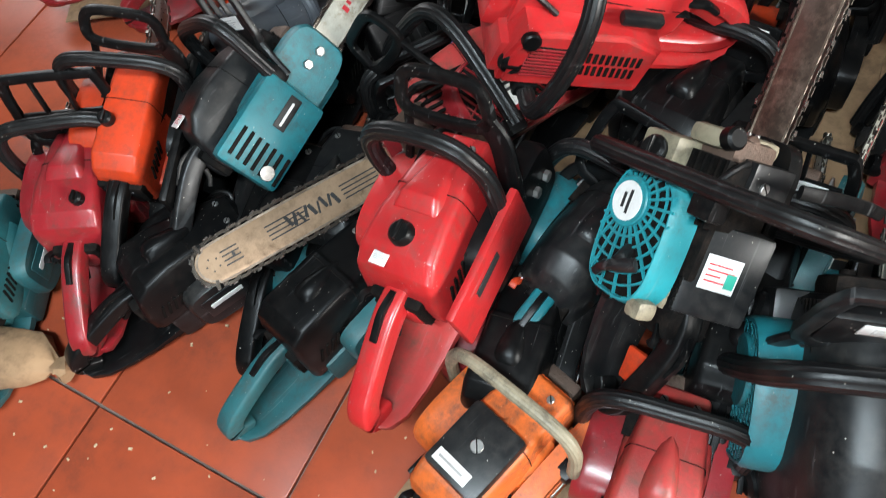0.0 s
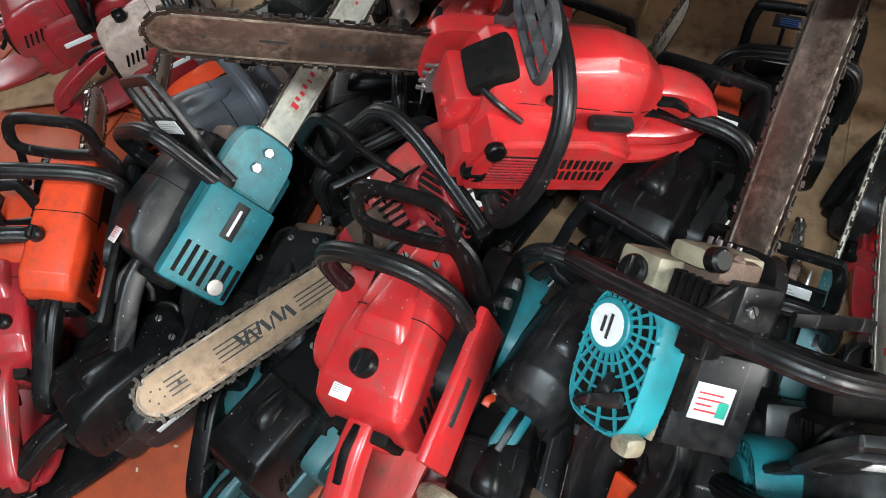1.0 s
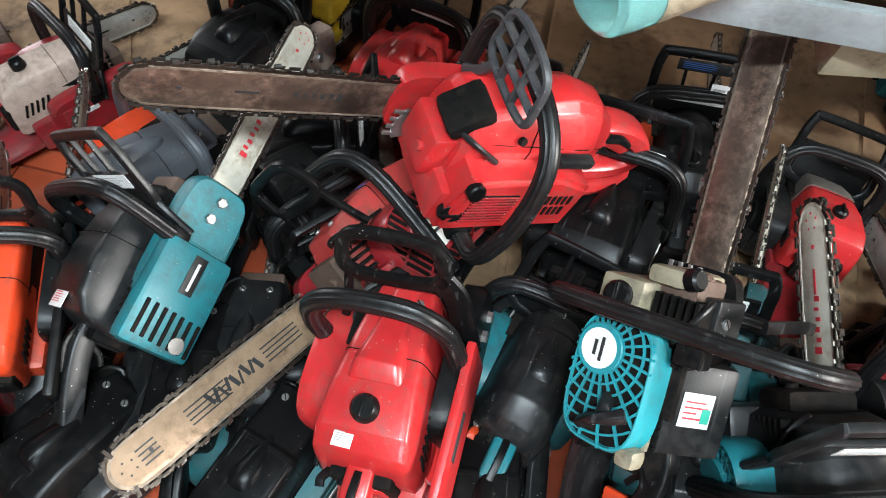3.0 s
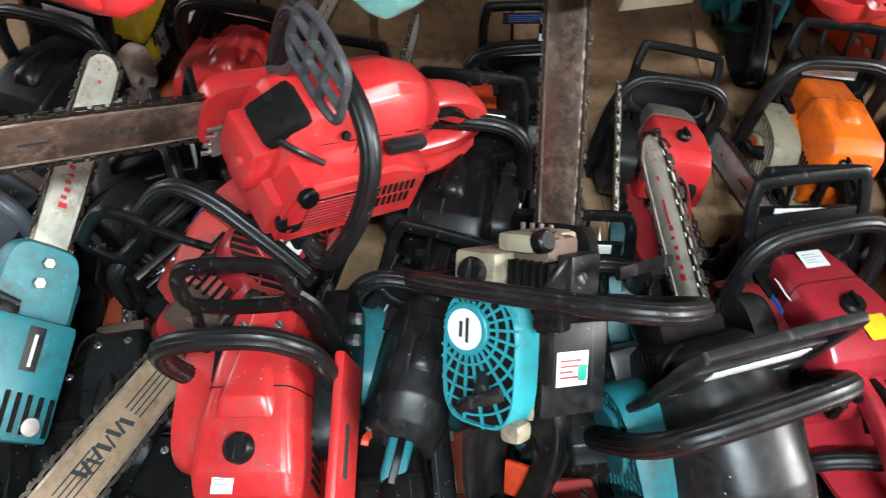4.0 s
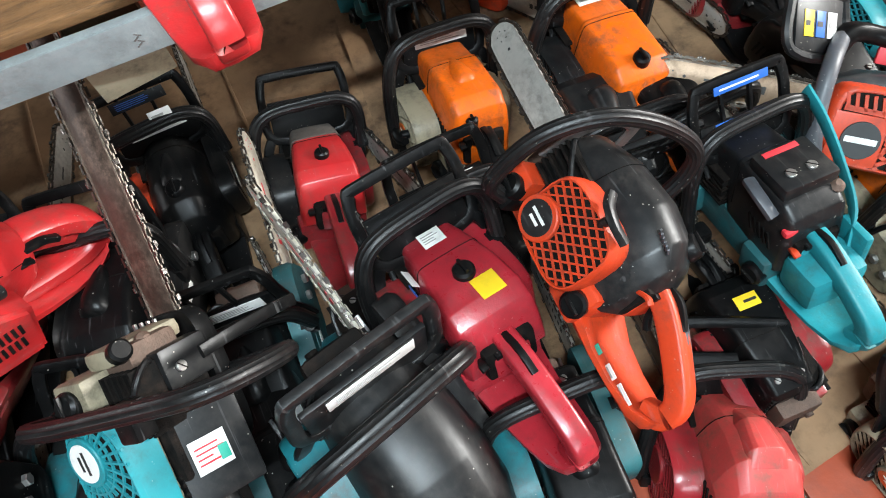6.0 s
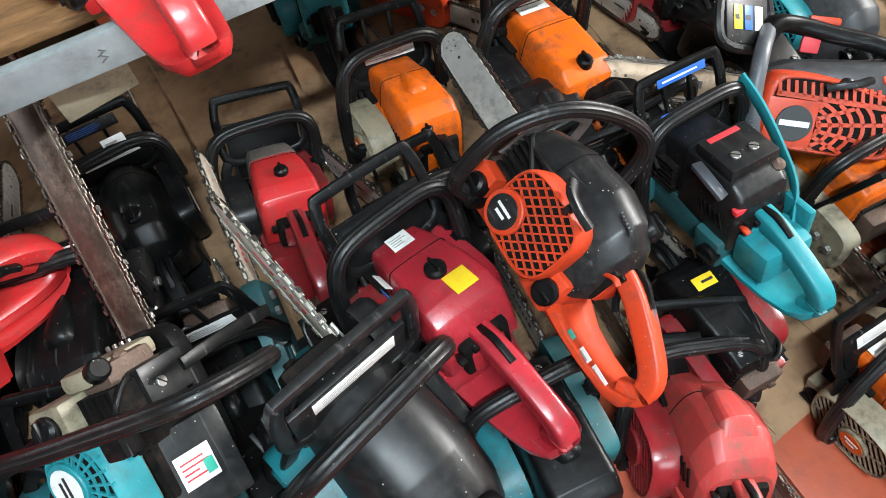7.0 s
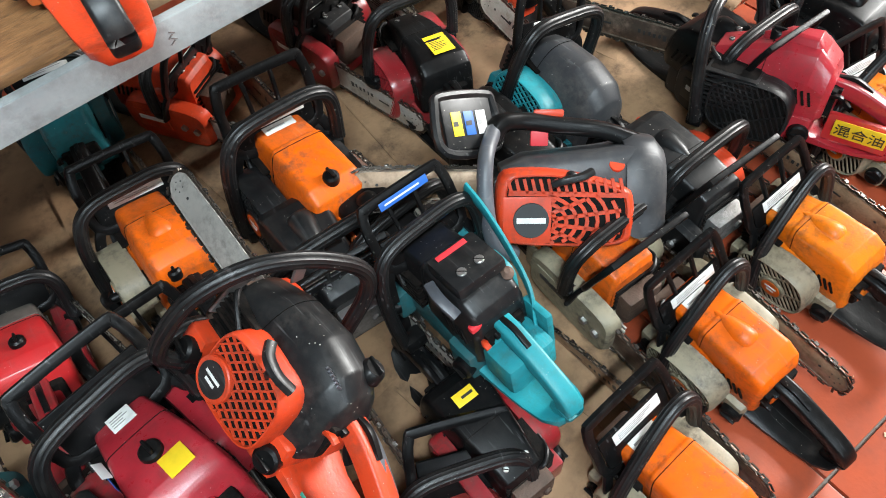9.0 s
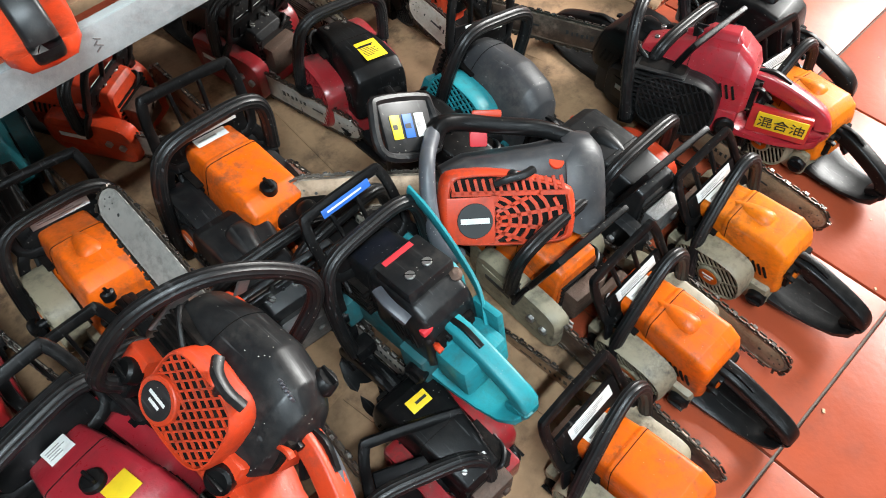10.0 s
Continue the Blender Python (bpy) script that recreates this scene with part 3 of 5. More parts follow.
def chainsaw(at, scale=1.0, cover="plain", col="red", body="red", start="red", start_style="slots", hub=(0.0, 0.0, 0.030), logo=None, front="full", tube_mat="rubber",
             guard_style="frame", guard_mat="black", grip="red", pan="red", knob=(-0.07, 0.0, 0.018), bump=True, bar=0.36, bar_mat="bargrey", bar_print="ink", bar_style="text", bar_w=0.060,
             clutch=None, stickers=(), pull=None, slots=True, text="", muffler="rust", guard_label=True, tube_r=0.0128, rear=True, lower=None, ribs=0.0105, group="chainsaws in the pile", side_cap=None,
             lean=0.0, ridge=None, guard_tag="white", has_starter=True, shape=None, fins=True):
    """A petrol saw: x is forward along its bar, y to its left, z up, with the base at z = 0."""
    root = new("chainsaw")
    root.matrix_world = pose(*at)
    root.scale = (scale, scale, scale)
    tagged(root, text, "chainsaw", group)
    lower = lower or body
    bm = bmesh.new()
    box(bm, (0.0, -0.004, 0.046), (0.215, 0.122, 0.076), 0.012)
    box(bm, (-0.088, 0.026, 0.046), (0.062, 0.092, 0.064), 0.010)
    box(bm, (0.092, 0.028, 0.050), (0.044, 0.118, 0.064), 0.008)
    part("crankcase", bm, lower, root)
    bm = bmesh.new()
    box(bm, (0.02, 0.0, 0.105), (0.15, 0.088, 0.07), 0.006)
    box(bm, (-0.105, 0.0, 0.105), (0.07, 0.080, 0.06), 0.008)
    eb = part("engine_block", bm, "dark", root)
    for k in range(6 if fins else 0):
        part("cooling_fin", bx((0.062, 0.012, 0.088 + 0.0115 * k), (0.086, 0.104, 0.0042), 0.0), "dark", eb)
    bm = bmesh.new()
    loft(bm, cover_rings(COVER[cover]))
    if ridge:
        loft(bm, cover_rings(ridge))
    bm.normal_update()
    creases = [e for e in bm.edges if len(e.link_faces) == 2 and e.calc_face_angle(0) > radians(15)]
    bmesh.ops.bevel(bm, geom=creases, offset=0.0032, offset_type="OFFSET", segments=2, profile=0.5, affect="EDGES", clamp_overlap=True)
    if bump:
        loft(bm, cover_rings([(0.026, 0.004, 0.172, 0.194), (0.014, 0.014, 0.17, 0.199), (-0.010, 0.021, 0.17, 0.206), (-0.036, 0.026, 0.17, 0.2105), (-0.052, 0.027, 0.17, 0.2095), (-0.062, 0.025, 0.17, 0.203), (-0.066, 0.021, 0.17, 0.194)], 18, 2.3))
        loft(bm, cover_rings([(0.06, 0.010, 0.12, 0.150), (0.045, 0.058, 0.115, 0.162), (0.0, 0.064, 0.105, 0.168), (-0.03, 0.062, 0.10, 0.160), (-0.045, 0.052, 0.10, 0.14)], 18, 2.6))
    cv = part("top_cover", bm, col, root)
    c = COVER[cover]

    def width_at(x):
        for p, q in zip(c, c[1:]):
            if q[0] <= x <= p[0]:
                f = (p[0] - x) / (p[0] - q[0] + 1e-9)
                return [u + (w - u) * f for u, w in zip(p, q)]

    if slots and cover not in ("round", "dome"):
        for s in (1, -1):
            bm = bmesh.new()
            for i in range(5):
                w = width_at(-0.098 + 0.012 * i)[1]
                box(bm, (-0.098 + 0.012 * i, s * w * 0.985, 0.118), (0.0045, 0.006, 0.030), 0, Euler((0, 0.35, 0)).to_matrix())
            tagged(part("vent_panel", bm, "dark", cv), kind="stuff")
    xs = 0.002 if cover not in ("round", "dome") else 0.03
    row = width_at(xs)
    row = [xs] + [v + 0.0005 for v in row[1:]]
    rg = cover_rings([tuple(row)])[0]
    part("cover_seam", tb(rg[1:-1], 0.0007, n=5, k=1), "dark", cv)
    if cover not in ("round", "dome", "low"):
        for s in (1, -1):
            screw(cv, (0.078, s * 0.022, 0.1705 if cover != "boxy" else 0.186), (0.2, 0, 1))
    if knob:
        zt = 0.192 if cover in ("plain", "wedge") else 0.197
        if len(knob) > 3:
            zt = knob[3]
        bm = dc((knob[0], knob[1], zt - 0.006), (-0.12, 0, 1), knob[2], 0.018, 22, 0.2, knob[2] * 0.9)
        kb = part("filter_knob", bm, "black", root)
        part("knob_rib", bx((knob[0] - 0.001, knob[1], zt + 0.014), (knob[2] * 1.5, 0.005, 0.008), 0.002), "black", kb)
    if has_starter:
        starter(root, start_style, start, hub, logo, rib=ribs, **(shape or {}))
    if pull:
        pull_grip(root, pull)
    cap = part("oil_cap", dc((0.085, 0.080, 0.05), (0.25, 1, 0.15), 0.019, 0.022, 20), side_cap or "black", root)
    part("cap_rib", bx((0.0905, 0.1025, 0.0535), (0.030, 0.006, 0.005), 0.001), side_cap or "black", cap)
    cap = part("fuel_cap", dc((-0.10, 0.066, 0.045), (-0.25, 1, 0.1), 0.020, 0.020, 20), "black", root)
    part("cap_rib", bx((-0.105, 0.088, 0.047), (0.030, 0.006, 0.005), 0.001), "black", cap)
    part("choke_lever", tb([(-0.125, 0.038, 0.118), (-0.142, 0.046, 0.130), (-0.152, 0.046, 0.128)], 0.0, flat=(0.006, 0.0035), n=8), "tomato" if col == "charcoal" else "black", root)
    part("stop_switch", bx((-0.138, 0.020, 0.128), (0.016, 0.012, 0.010), 0.002), "black", root)
    part("plug_lead", tb([(0.09, 0.02, 0.13), (0.108, 0.035, 0.150), (0.09, 0.060, 0.150), (0.05, 0.070, 0.128)], 0.0042, n=8), "rubber", root)
    if front:
        bm = tb(TUBES[front], tube_r, n=28, k=6, ridges=0.085)
        hd = part("front_handle", bm, tube_mat, root)
        p0, p1 = Vector(TUBES[front][0]), Vector(TUBES[front][-1])
        part("handle_mount", bx(p0 + Vector((0, -0.018, 0.0)), (0.034, 0.044, 0.030), 0.008), "black", hd)
        part("handle_mount", bx(p1 + Vector((0, 0.012, -0.012)), (0.034, 0.030, 0.036), 0.008), "black", hd)
    if guard_style:
        guard(root, guard_style, guard_mat, guard_label, lean=lean, tag_mat=guard_tag)
    if rear:
        rear_handle(root, grip, pan)
        bm = bmesh.new()
        box(bm, (-0.128, 0.0, 0.098), (0.030, 0.060, 0.050), 0.010)
        part("handle_joint", bm, col if body == "cream" else grip, root)
    bm = bmesh.new()
    out = sup(28, 0.104, 0.054, 5.0)
    loft(bm, [[(0.040 + p * k, yy, 0.082 + q * k) for p, q in out] for yy, k in ((-0.060, 1.0), (-0.084, 1.0), (-0.091, 0.95))])
    box(bm, (0.0, -0.090, 0.085), (0.085, 0.006, 0.055), 0.003)
    cc = part("clutch_cover", bm, clutch or body, root)
    for nx, nz in ((0.085, 0.085), (0.115, 0.080)):
        part("bar_nut", dc((nx, -0.090, nz), (0, -1, 0), 0.0085, 0.008, 6, 0.15), "steel", cc)
    part("brand_bar", bx((0.0, -0.0935, 0.090), (0.062, 0.0012, 0.012), 0.0004), "white" if (clutch or body) not in ("cream", "red") else "ink", cc)
    bm = bmesh.new()
    box(bm, (0.114, 0.006, 0.098), (0.040, 0.078, 0.070), 0.010)
    disc(bm, (0.134, 0.024, 0.100), (1, 0, 0), 0.008, 0.006, 10)
    part("muffler", bm, muffler, root)
    bm = bmesh.new()
    tube(bm, [(0.118, -0.045, 0.030), (0.126, -0.045, 0.055), (0.118, -0.045, 0.085)], 0.0, flat=(0.002, 0.010), n=8, up=(1, 0, 0))
    for i in range(4):
        box(bm, (0.134, -0.045, 0.036 + 0.015 * i), (0.018, 0.004, 0.006), 0.001)
    part("bumper_spike", bm, "steel", root)
    if bar:
        guide_bar(root, bar, bar_mat, bar_w, bar_print, bar_style)
    for name, c_, right, up, w, h, mat, lines in stickers:
        label(root, name, c_, right, up, w, h, mat, lines=lines)
    return root


TOPS = ((0, -1, 0), (1, 0, 0))          # directions of a sticker on the top, read from behind
LEFT = ((-1, 0, 0), (0, 0, 1))          # on the left side


# ---- the room ----
def plain(name, c, s, mat, lab, cat="wall", bev=0.0):
    ob = part(name, bx(c, s, bev), mat, None)
    return tagged(ob, lab, cat, kind="structure")


floor = plain("floor", (0.6, 0.0, -0.06), (9.0, 6.4, 0.10), "grout", "grey grout bed under the terracotta floor tiles", "floor")
plain("ceiling", (0.6, 0.0, 2.86), (9.0, 6.4, 0.10), "wall", "plain grey-brown painted ceiling", "ceiling")
plain("wall_north_lintel", (-2.98, 1.95, 2.46), (1.56, 0.12, 0.70), "wall", "grey-brown painted wall over the back doorway")
plain("wall_north", (1.45, 1.95, 1.4), (7.3, 0.12, 2.82), "wall", "grey-brown painted wall behind the steel shelf")
plain("wall_west", (-3.85, -0.65, 1.4), (0.12, 5.0, 2.82), "wall", "grey-brown painted side wall of the shop")
for nm, c, s in (("wall_east_pier", (5.0, 1.70, 1.4), (0.12, 0.4, 2.82)), ("wall_east_pier_far", (5.0, -2.6, 1.4), (0.12, 0.9, 2.82)), ("wall_east_lintel", (5.0, -0.32, 2.72), (0.12, 3.6, 0.18)),
                 ("wall_south_pier", (-2.4, -3.15, 1.4), (2.9, 0.12, 2.82)), ("wall_south_pier_far", (3.7, -3.15, 1.4), (2.7, 0.12, 2.82)), ("wall_south_lintel", (0.7, -3.15, 2.75), (3.3, 0.12, 0.12))):
    plain(nm, c, s, "wall", "grey-brown painted wall beside the open shop front")
plain("ground", (0.0, 0.0, -0.16), (80.0, 80.0, 0.08), "grout", "grey paved ground outside the shop", "ground")

# ---- shelf ----
shelf = new("steel_shelf")
tagged(shelf, "galvanised steel shelf with plywood deck above the saws", "shelf")
SY, SZ = 0.705, 0.60
bm = bmesh.new()
box(bm, (0.35, SY, SZ + 0.021), (2.3, 0.004, 0.042), 0.001)
box(bm, (0.35, SY + 0.006, SZ + 0.0405), (2.3, 0.010, 0.004), 0.001)
part("front_rail", bm, "zinc", shelf, "scratched galvanised angle rail")
bm = bmesh.new()
for i in range(9):
    for k in range(4):
        box(bm, (-0.62 + i * 0.25 + (0.0015 if k % 2 else -0.0015), SY - 0.0024, SZ + 0.014 + 0.004 * k), (0.007, 0.0008, 0.0012), 0, Euler((0, 0.6 if k % 2 else -0.6, 0)).to_matrix())
part("stamped_mark", bm, "alloy", shelf)
for i, (xa, xb) in enumerate(((-0.80, -0.20), (-0.195, 0.55), (0.555, 1.50))):
    part("deck_board", bx(((xa + xb) / 2, SY + 0.33, SZ + 0.046), (xb - xa, 0.61, 0.014), 0.002), "wood" if i != 2 else "card", shelf, "oil-stained plywood board")
for px in (-0.78, 1.48):
    for py in (SY + 0.62,):
        part("upright", bx((px, py, 0.95), (0.04, 0.04, 1.9), 0.003), "zinc", shelf)
part("back_rail", bx((0.35, SY + 0.62, SZ + 0.024), (2.3, 0.004, 0.050), 0.001), "zinc", shelf)

# ---- cardboard on the floor ----
def sheet(at, w, h, lab="flattened brown cardboard sheet lying under the saws"):
    bm = bmesh.new()
    nx, ny = 12, 8
    top = [[bm.verts.new((w * (i / nx - 0.5), h * (j / ny - 0.5), 0.004 + 0.004 * noise.noise((i * 0.5, j * 0.5, at[0] * 9)))) for j in range(ny + 1)] for i in range(nx + 1)]
    for i in range(nx):
        for j in range(ny):
            bm.faces.new((top[i][j], top[i + 1][j], top[i + 1][j + 1], top[i][j + 1]))
    g = bmesh.ops.extrude_face_region(bm, geom=list(bm.faces))
    bmesh.ops.translate(bm, vec=(0, 0, 0.004), verts=[v for v in g["geom"] if isinstance(v, bmesh.types.BMVert)])
    for k in (-0.22, 0.2):
        box(bm, (w * k, 0, 0.0095), (0.006, h * 0.96, 0.004), 0.001)
    ob = part("cardboard_sheet", bm, "card", None)
    ob.matrix_world = pose(*at)
    tagged(ob, lab, "cardboard", "cardboard sheets under the saws")
    return ob


sheet((-0.05, 1.02, 0.004, 0, 0, 3), 0.95, 0.85)
sheet((0.78, 0.86, 0.006, 0, 0, -4), 0.85, 0.95)
sheet((0.77, 0.32, 0.012, 0, 0, 8), 0.40, 0.36)
sheet((0.72, 0.98, 0.016, 0, 0, 6), 0.34, 0.52)
sheet((1.25, 0.80, 0.004, 0, 0, 2), 0.5, 0.6)
sheet((-1.25, 0.98, 0.02, 0, 0, 28), 0.7, 0.5)
sheet((1.64, 0.88, 0.004, 0, 0, 12), 0.40, 0.42)
sheet((0.95, 1.30, 0.003, 0, 0, 5), 1.1, 0.5)
sheet((-0.12, 0.12, 0.004, 0, 0, -12), 0.30, 0.34)

# ---- saws ----
CREST = [(0.095, 0.018, 0.012, 0.155, 0.170), (0.03, 0.026, 0.017, 0.165, 0.192), (-0.012, 0.034, 0.024, 0.17, 0.2035), (-0.034, 0.038, 0.028, 0.17, 0.195)]
HUMP = [(0.02, 0.016, 0.008, 0.165, 0.186), (-0.02, 0.026, 0.012, 0.175, 0.214), (-0.075, 0.032, 0.018, 0.178, 0.217), (-0.095, 0.034, 0.024, 0.175, 0.196)]
ORANGE = dict(cover="boxy", col="orange", body="cream", start="cream", start_style="slots", front="slant", grip="black", pan="black", knob=None, clutch="cream", logo="orange", hub=(-0.01, -0.004, 0.028), bar=0.30, bar_mat="bartan", stickers=(("model_plate", (0.062, 0.0, 0.1905), *TOPS, 0.058, 0.020, "white", 1),))
O1 = chainsaw((0.867, 0.077, -0.003, -4.0, 7.7, 91.2), 0.835, text="orange and cream chainsaw with black handles on the tiles", guard_style="solid", **{**ORANGE, "bump": False})
O2 = chainsaw((1.093, 0.186, -0.002, -9.6, 1.7, 88.5), 0.818, text="orange and cream chainsaw standing on terracotta tiles", pull=(-0.05, 0.112, 0.115), **ORANGE)
O3 = chainsaw((1.326, 0.196, -0.002, -7.2, 6.7, 87.9), 0.808, text="sunlit amber chainsaw with chipped black rear handle", **{**ORANGE, "col": "amber"})
O4 = chainsaw((1.623, 0.291, -0.003, 1.6, 4.1, 82.4), 0.779, text="sunlit amber chainsaw at the end of the row", **{**ORANGE, "col": "amber"})
O5 = chainsaw((0.746, 0.855, 0.013, 7.2, -1.0, 89.9), 1.010, text="orange chainsaw with a pale model plate on cardboard", **{**ORANGE, "front": "full", "knob": (-0.095, 0.0, 0.015, 0.196), "bump": False, "start": "charcoal", "body": "charcoal", "clutch": "charcoal", "grip": "orange"})
O6 = chainsaw((0.486, 0.881, 0.013, 7.9, 8.9, 90.9), 0.912, text="orange chainsaw with cream base on cardboard", pull=(-0.04, 0.112, 0.10), **{**ORANGE, "front": "full", "stickers": (), "knob": (-0.122, 0.02, 0.014, 0.16)})
RBIG = chainsaw((1.494, 0.450, 0.062, 9.6, 3.3, 108.2), 0.887, cover="wedge", col="crimson", body="crimson", start="charcoal", hub=None, grip="crimson", pan="crimson", knob=(0.0, 0.0, 0.018), text="dark red chainsaw with missing starter and yellow fuel label", bar=0.45, bar_mat="bardark", guard_style=None, front="ahead", tube_mat="charcoal", ridge=HUMP)
T1 = chainsaw((1.215, 0.721, 0.027, 16.6, -5.9, 85.5), 0.929, cover="round", col="slate", body="teal", start="bluegreen", start_style="diamond", hub=None, grip="charcoal", pan="charcoal", pull=(-0.02, 0.112, 0.10), knob=None, bump=False, text="teal chainsaw with rounded charcoal cover", bar=0.24, bar_mat="barpale", guard_style="frame")
RB = chainsaw((1.099, 0.961, 0.008, 6.0, -0.1, 79.9), 0.883, cover="plain", col="black", body="maroon", start="maroon", start_style="slots", hub=None, grip="black", pan="black", pull=(0.0, 0.11, 0.10), knob=None, text="black and dark red chainsaw with a yellow label", bar=0.38, bar_mat="barpale", guard_style=None, tube_mat="charcoal", stickers=(("yellow_label", (-0.055, -0.01, 0.1935), *TOPS, 0.05, 0.06, "yellow", 4),), bump=False)
R3 = chainsaw((0.218, 0.853, 0.005, 10.8, 15.7, 88.7), 0.850, cover="plain", col="red", body="maroon", start="charcoal", grip="maroon", pan="maroon", knob=(-0.06, 0.0, 0.015), text="red chainsaw with dust-grey front on cardboard", bar=0.30, bar_mat="bargrey", bump=False, guard_style="solid", guard_label=False)
RM = chainsaw((0.345, 0.478, 0.128, 2.9, 14.1, 100.8), 0.930, cover="plain", col="crimson", body="crimson", start="maroon", grip="crimson", pan="crimson", knob=(-0.045, 0.0, 0.017), text="glossy dark red chainsaw with warning and yellow stickers", bar=0.36, bump=False, guard_style="solid", guard_label=False, stickers=(("warning_sticker", (0.045, 0.0, 0.186), *TOPS, 0.035, 0.030, "white", 2), ("yellow_sticker", (-0.082, -0.014, 0.1920), *TOPS, 0.036, 0.038, "yellow", 0), ("white_sticker", (0.01, 0.058, 0.172), (0, -0.6, -0.6), (1, 0, 0), 0.014, 0.034, "white", 0)))
MEA = chainsaw((0.472, 0.482, 0.250, 46.5, -6.5, 88.8), 0.871, cover="round", col="charcoal", body="tomato", start="tomato", start_style="diamond", hub=(0.040, -0.022, 0.034), logo="charcoal", grip="tomato", pan="tomato", front='fore', pull=None, knob=(-0.098, -0.024, 0.02, 0.188), bar_mat="bargrey", ribs=0.0125, text="orange-red chainsaw with big black cover lying on top", bump=False, bar=0.33, guard_style=None, guard_mat="charcoal", side_cap="black", guard_label=False, shape=dict(a=0.072, b=0.062, e=3.4, cx=-0.020, cz=0.092, y0=0.050), bar_style="none")
TM = chainsaw((0.793, 0.452, 0.120, 0.1, 9.8, 89.4), 0.830, cover="boxy", col="charcoal", body="darkteal", start="darkteal", grip="bluegreen", pan="bluegreen", knob=None, bump=False, guard_tag='blue', text="bright teal chainsaw with black top cover and handle", bar=0.36, bar_mat="barpale", hub=None, has_starter=False, clutch="bluegreen", guard_label=True)
T2 = chainsaw((0.182, 0.399, 0.098, 3.5, -24.3, 104.5), 1.124, cover="dome", col="charcoal", body="charcoal", start="teal", start_style="diamond", grip="charcoal", pan="charcoal", knob=(-0.115, -0.02, 0.025, 0.186), text="black-covered teal chainsaw flecked with white dust", bump=False, bar=None, bar_mat='barwhite', bar_print="redink", guard_style="solid", guard_mat="charcoal", muffler="dark", hub=(0.02, 0.0, 0.04), clutch="charcoal")
T3 = chainsaw((-0.089, 0.472, 0.278, 52.1, -37.0, 88.2), 0.869, cover="low", col="black", body="black", start="bluegreen", start_style="radial", hub=(0.038, -0.020, 0.034), logo="white", grip="black", pan="charcoal", pull=None, knob=None, front="side", has_starter=True, guard_style=None, text="teal chainsaw lying on its side with oily bar raised", bar=0.46, bar_mat="bardark", bump=False, guard_label=False, lower="cream", shape=dict(e=3.6, a=0.088, b=0.058, cx=-0.022, cz=0.072, y0=0.052), bar_style="none")
R1 = chainsaw((-0.324, 0.387, 0.141, -7.6, -5.5, 89.8), 0.991, cover="plain", col="red", body="red", start="red", grip="red", pan="salmon", knob=(-0.065, 0.0, 0.018), bump=False, guard_style='ring', text="bright red chainsaw with ribbed black front handle", bar=None, front="narrow", clutch="black", stickers=(("approval_sticker", (-0.096, 0.018, 0.184), *TOPS, 0.024, 0.032, "white", 4),), ridge=CREST)
R2 = chainsaw((-0.318, 0.669, 0.303, -6.8, -23.6, -145.8), 0.934, cover="keel", col="red", body="red", start="red", grip="red", pan="red", knob=None, lean=14, muffler="red", text="bright red chainsaw on top of the pile, bar raised", fins=False, bar=0.38, front="broad", bar_mat="bardark", bar_w=0.072, guard_style="grid", guard_mat="slate", bump=False, has_starter=False, slots=False)
X = chainsaw((-0.352, 0.557, 0.149, 57.4, -13.8, -113.1), 0.946, cover="plain", col="salmon", body="maroon", start="maroon", logo="white", hub=(0, 0, 0.04), grip="maroon", pan="maroon", knob=None, bump=False, text="worn red chainsaw with tan ribbed bar", bar=0.4, bar_mat="bartan", bar_style="slots", guard_style='ring', guard_label=False, bar_w=0.066)
O7 = chainsaw((-0.932, 0.375, 0.114, 12.6, -10.0, 108.7), 0.913, cover="slim", col="tomato", body="tomato", start="tomato", grip="black", pan="black", knob=(-0.04, 0.02, 0.013), text="orange chainsaw with black rear handle and side panel", bar=0.33, clutch="black", guard_label=False, bump=False, guard_style="ring")
R4 = chainsaw((-0.974, 0.255, 0.051, 3.5, -5.8, 119.0), 0.951, cover="plain", col="maroon", body="maroon", start="maroon", grip="maroon", pan="maroon", knob=(-0.07, -0.03, 0.012), bump=False, text="dark red chainsaw with scuffed rear handle", bar=0.33, guard_style="frame", guard_label=False, ridge=CREST)
SR = chainsaw((0.575, 0.160, -0.025, 9.7, 24.2, 71.7), 0.891, cover="wedge", col="salmon", body="salmon", start="maroon", grip="salmon", pan="salmon", knob=None, bump=False, text="faded red chainsaw with scuffed dusty cover", bar=0.33, bar_mat="bardark", guard_style="solid", guard_label=False, ridge=HUMP)
G1 = chainsaw((0.07, 0.6, 0.02, -8, -18, 86), 0.92, cover="plain", col="black", body="darkteal", start="darkteal", grip="black", pan="black", knob=None, text="black and dark teal chainsaw buried in the pile", bar=0.3, bar_mat="barwhite", bar_print="redink")
T4 = chainsaw((-0.677, 0.471, 0.155, -33.8, -11.9, 83.4), 0.911, cover="plain", col="charcoal", body="teal", start="teal", grip="charcoal", pan="charcoal", knob=None, clutch="teal", text="teal chainsaw lying on its side, white bar", bar=0.36, bar_mat="barwhite", bar_print="redink", bump=False, guard_mat="charcoal", bar_w=0.052, bar_style="text")
RY = chainsaw((-0.50, 1.03, 0.0, 0, 0, 75), 0.95, cover="plain", col="red", body="red", start="red", grip="red", pan="red", knob=None, text="bright red chainsaw in shade under the shelf", bar=0.33, ridge=CREST)
BO = chainsaw((0.01, 0.95, 0.0, 0, 0, 92), 0.92, cover="round", col="black", body="black", start="tomato", grip="black", pan="black", text="black chainsaw with orange starter under the shelf", bar=0.30)
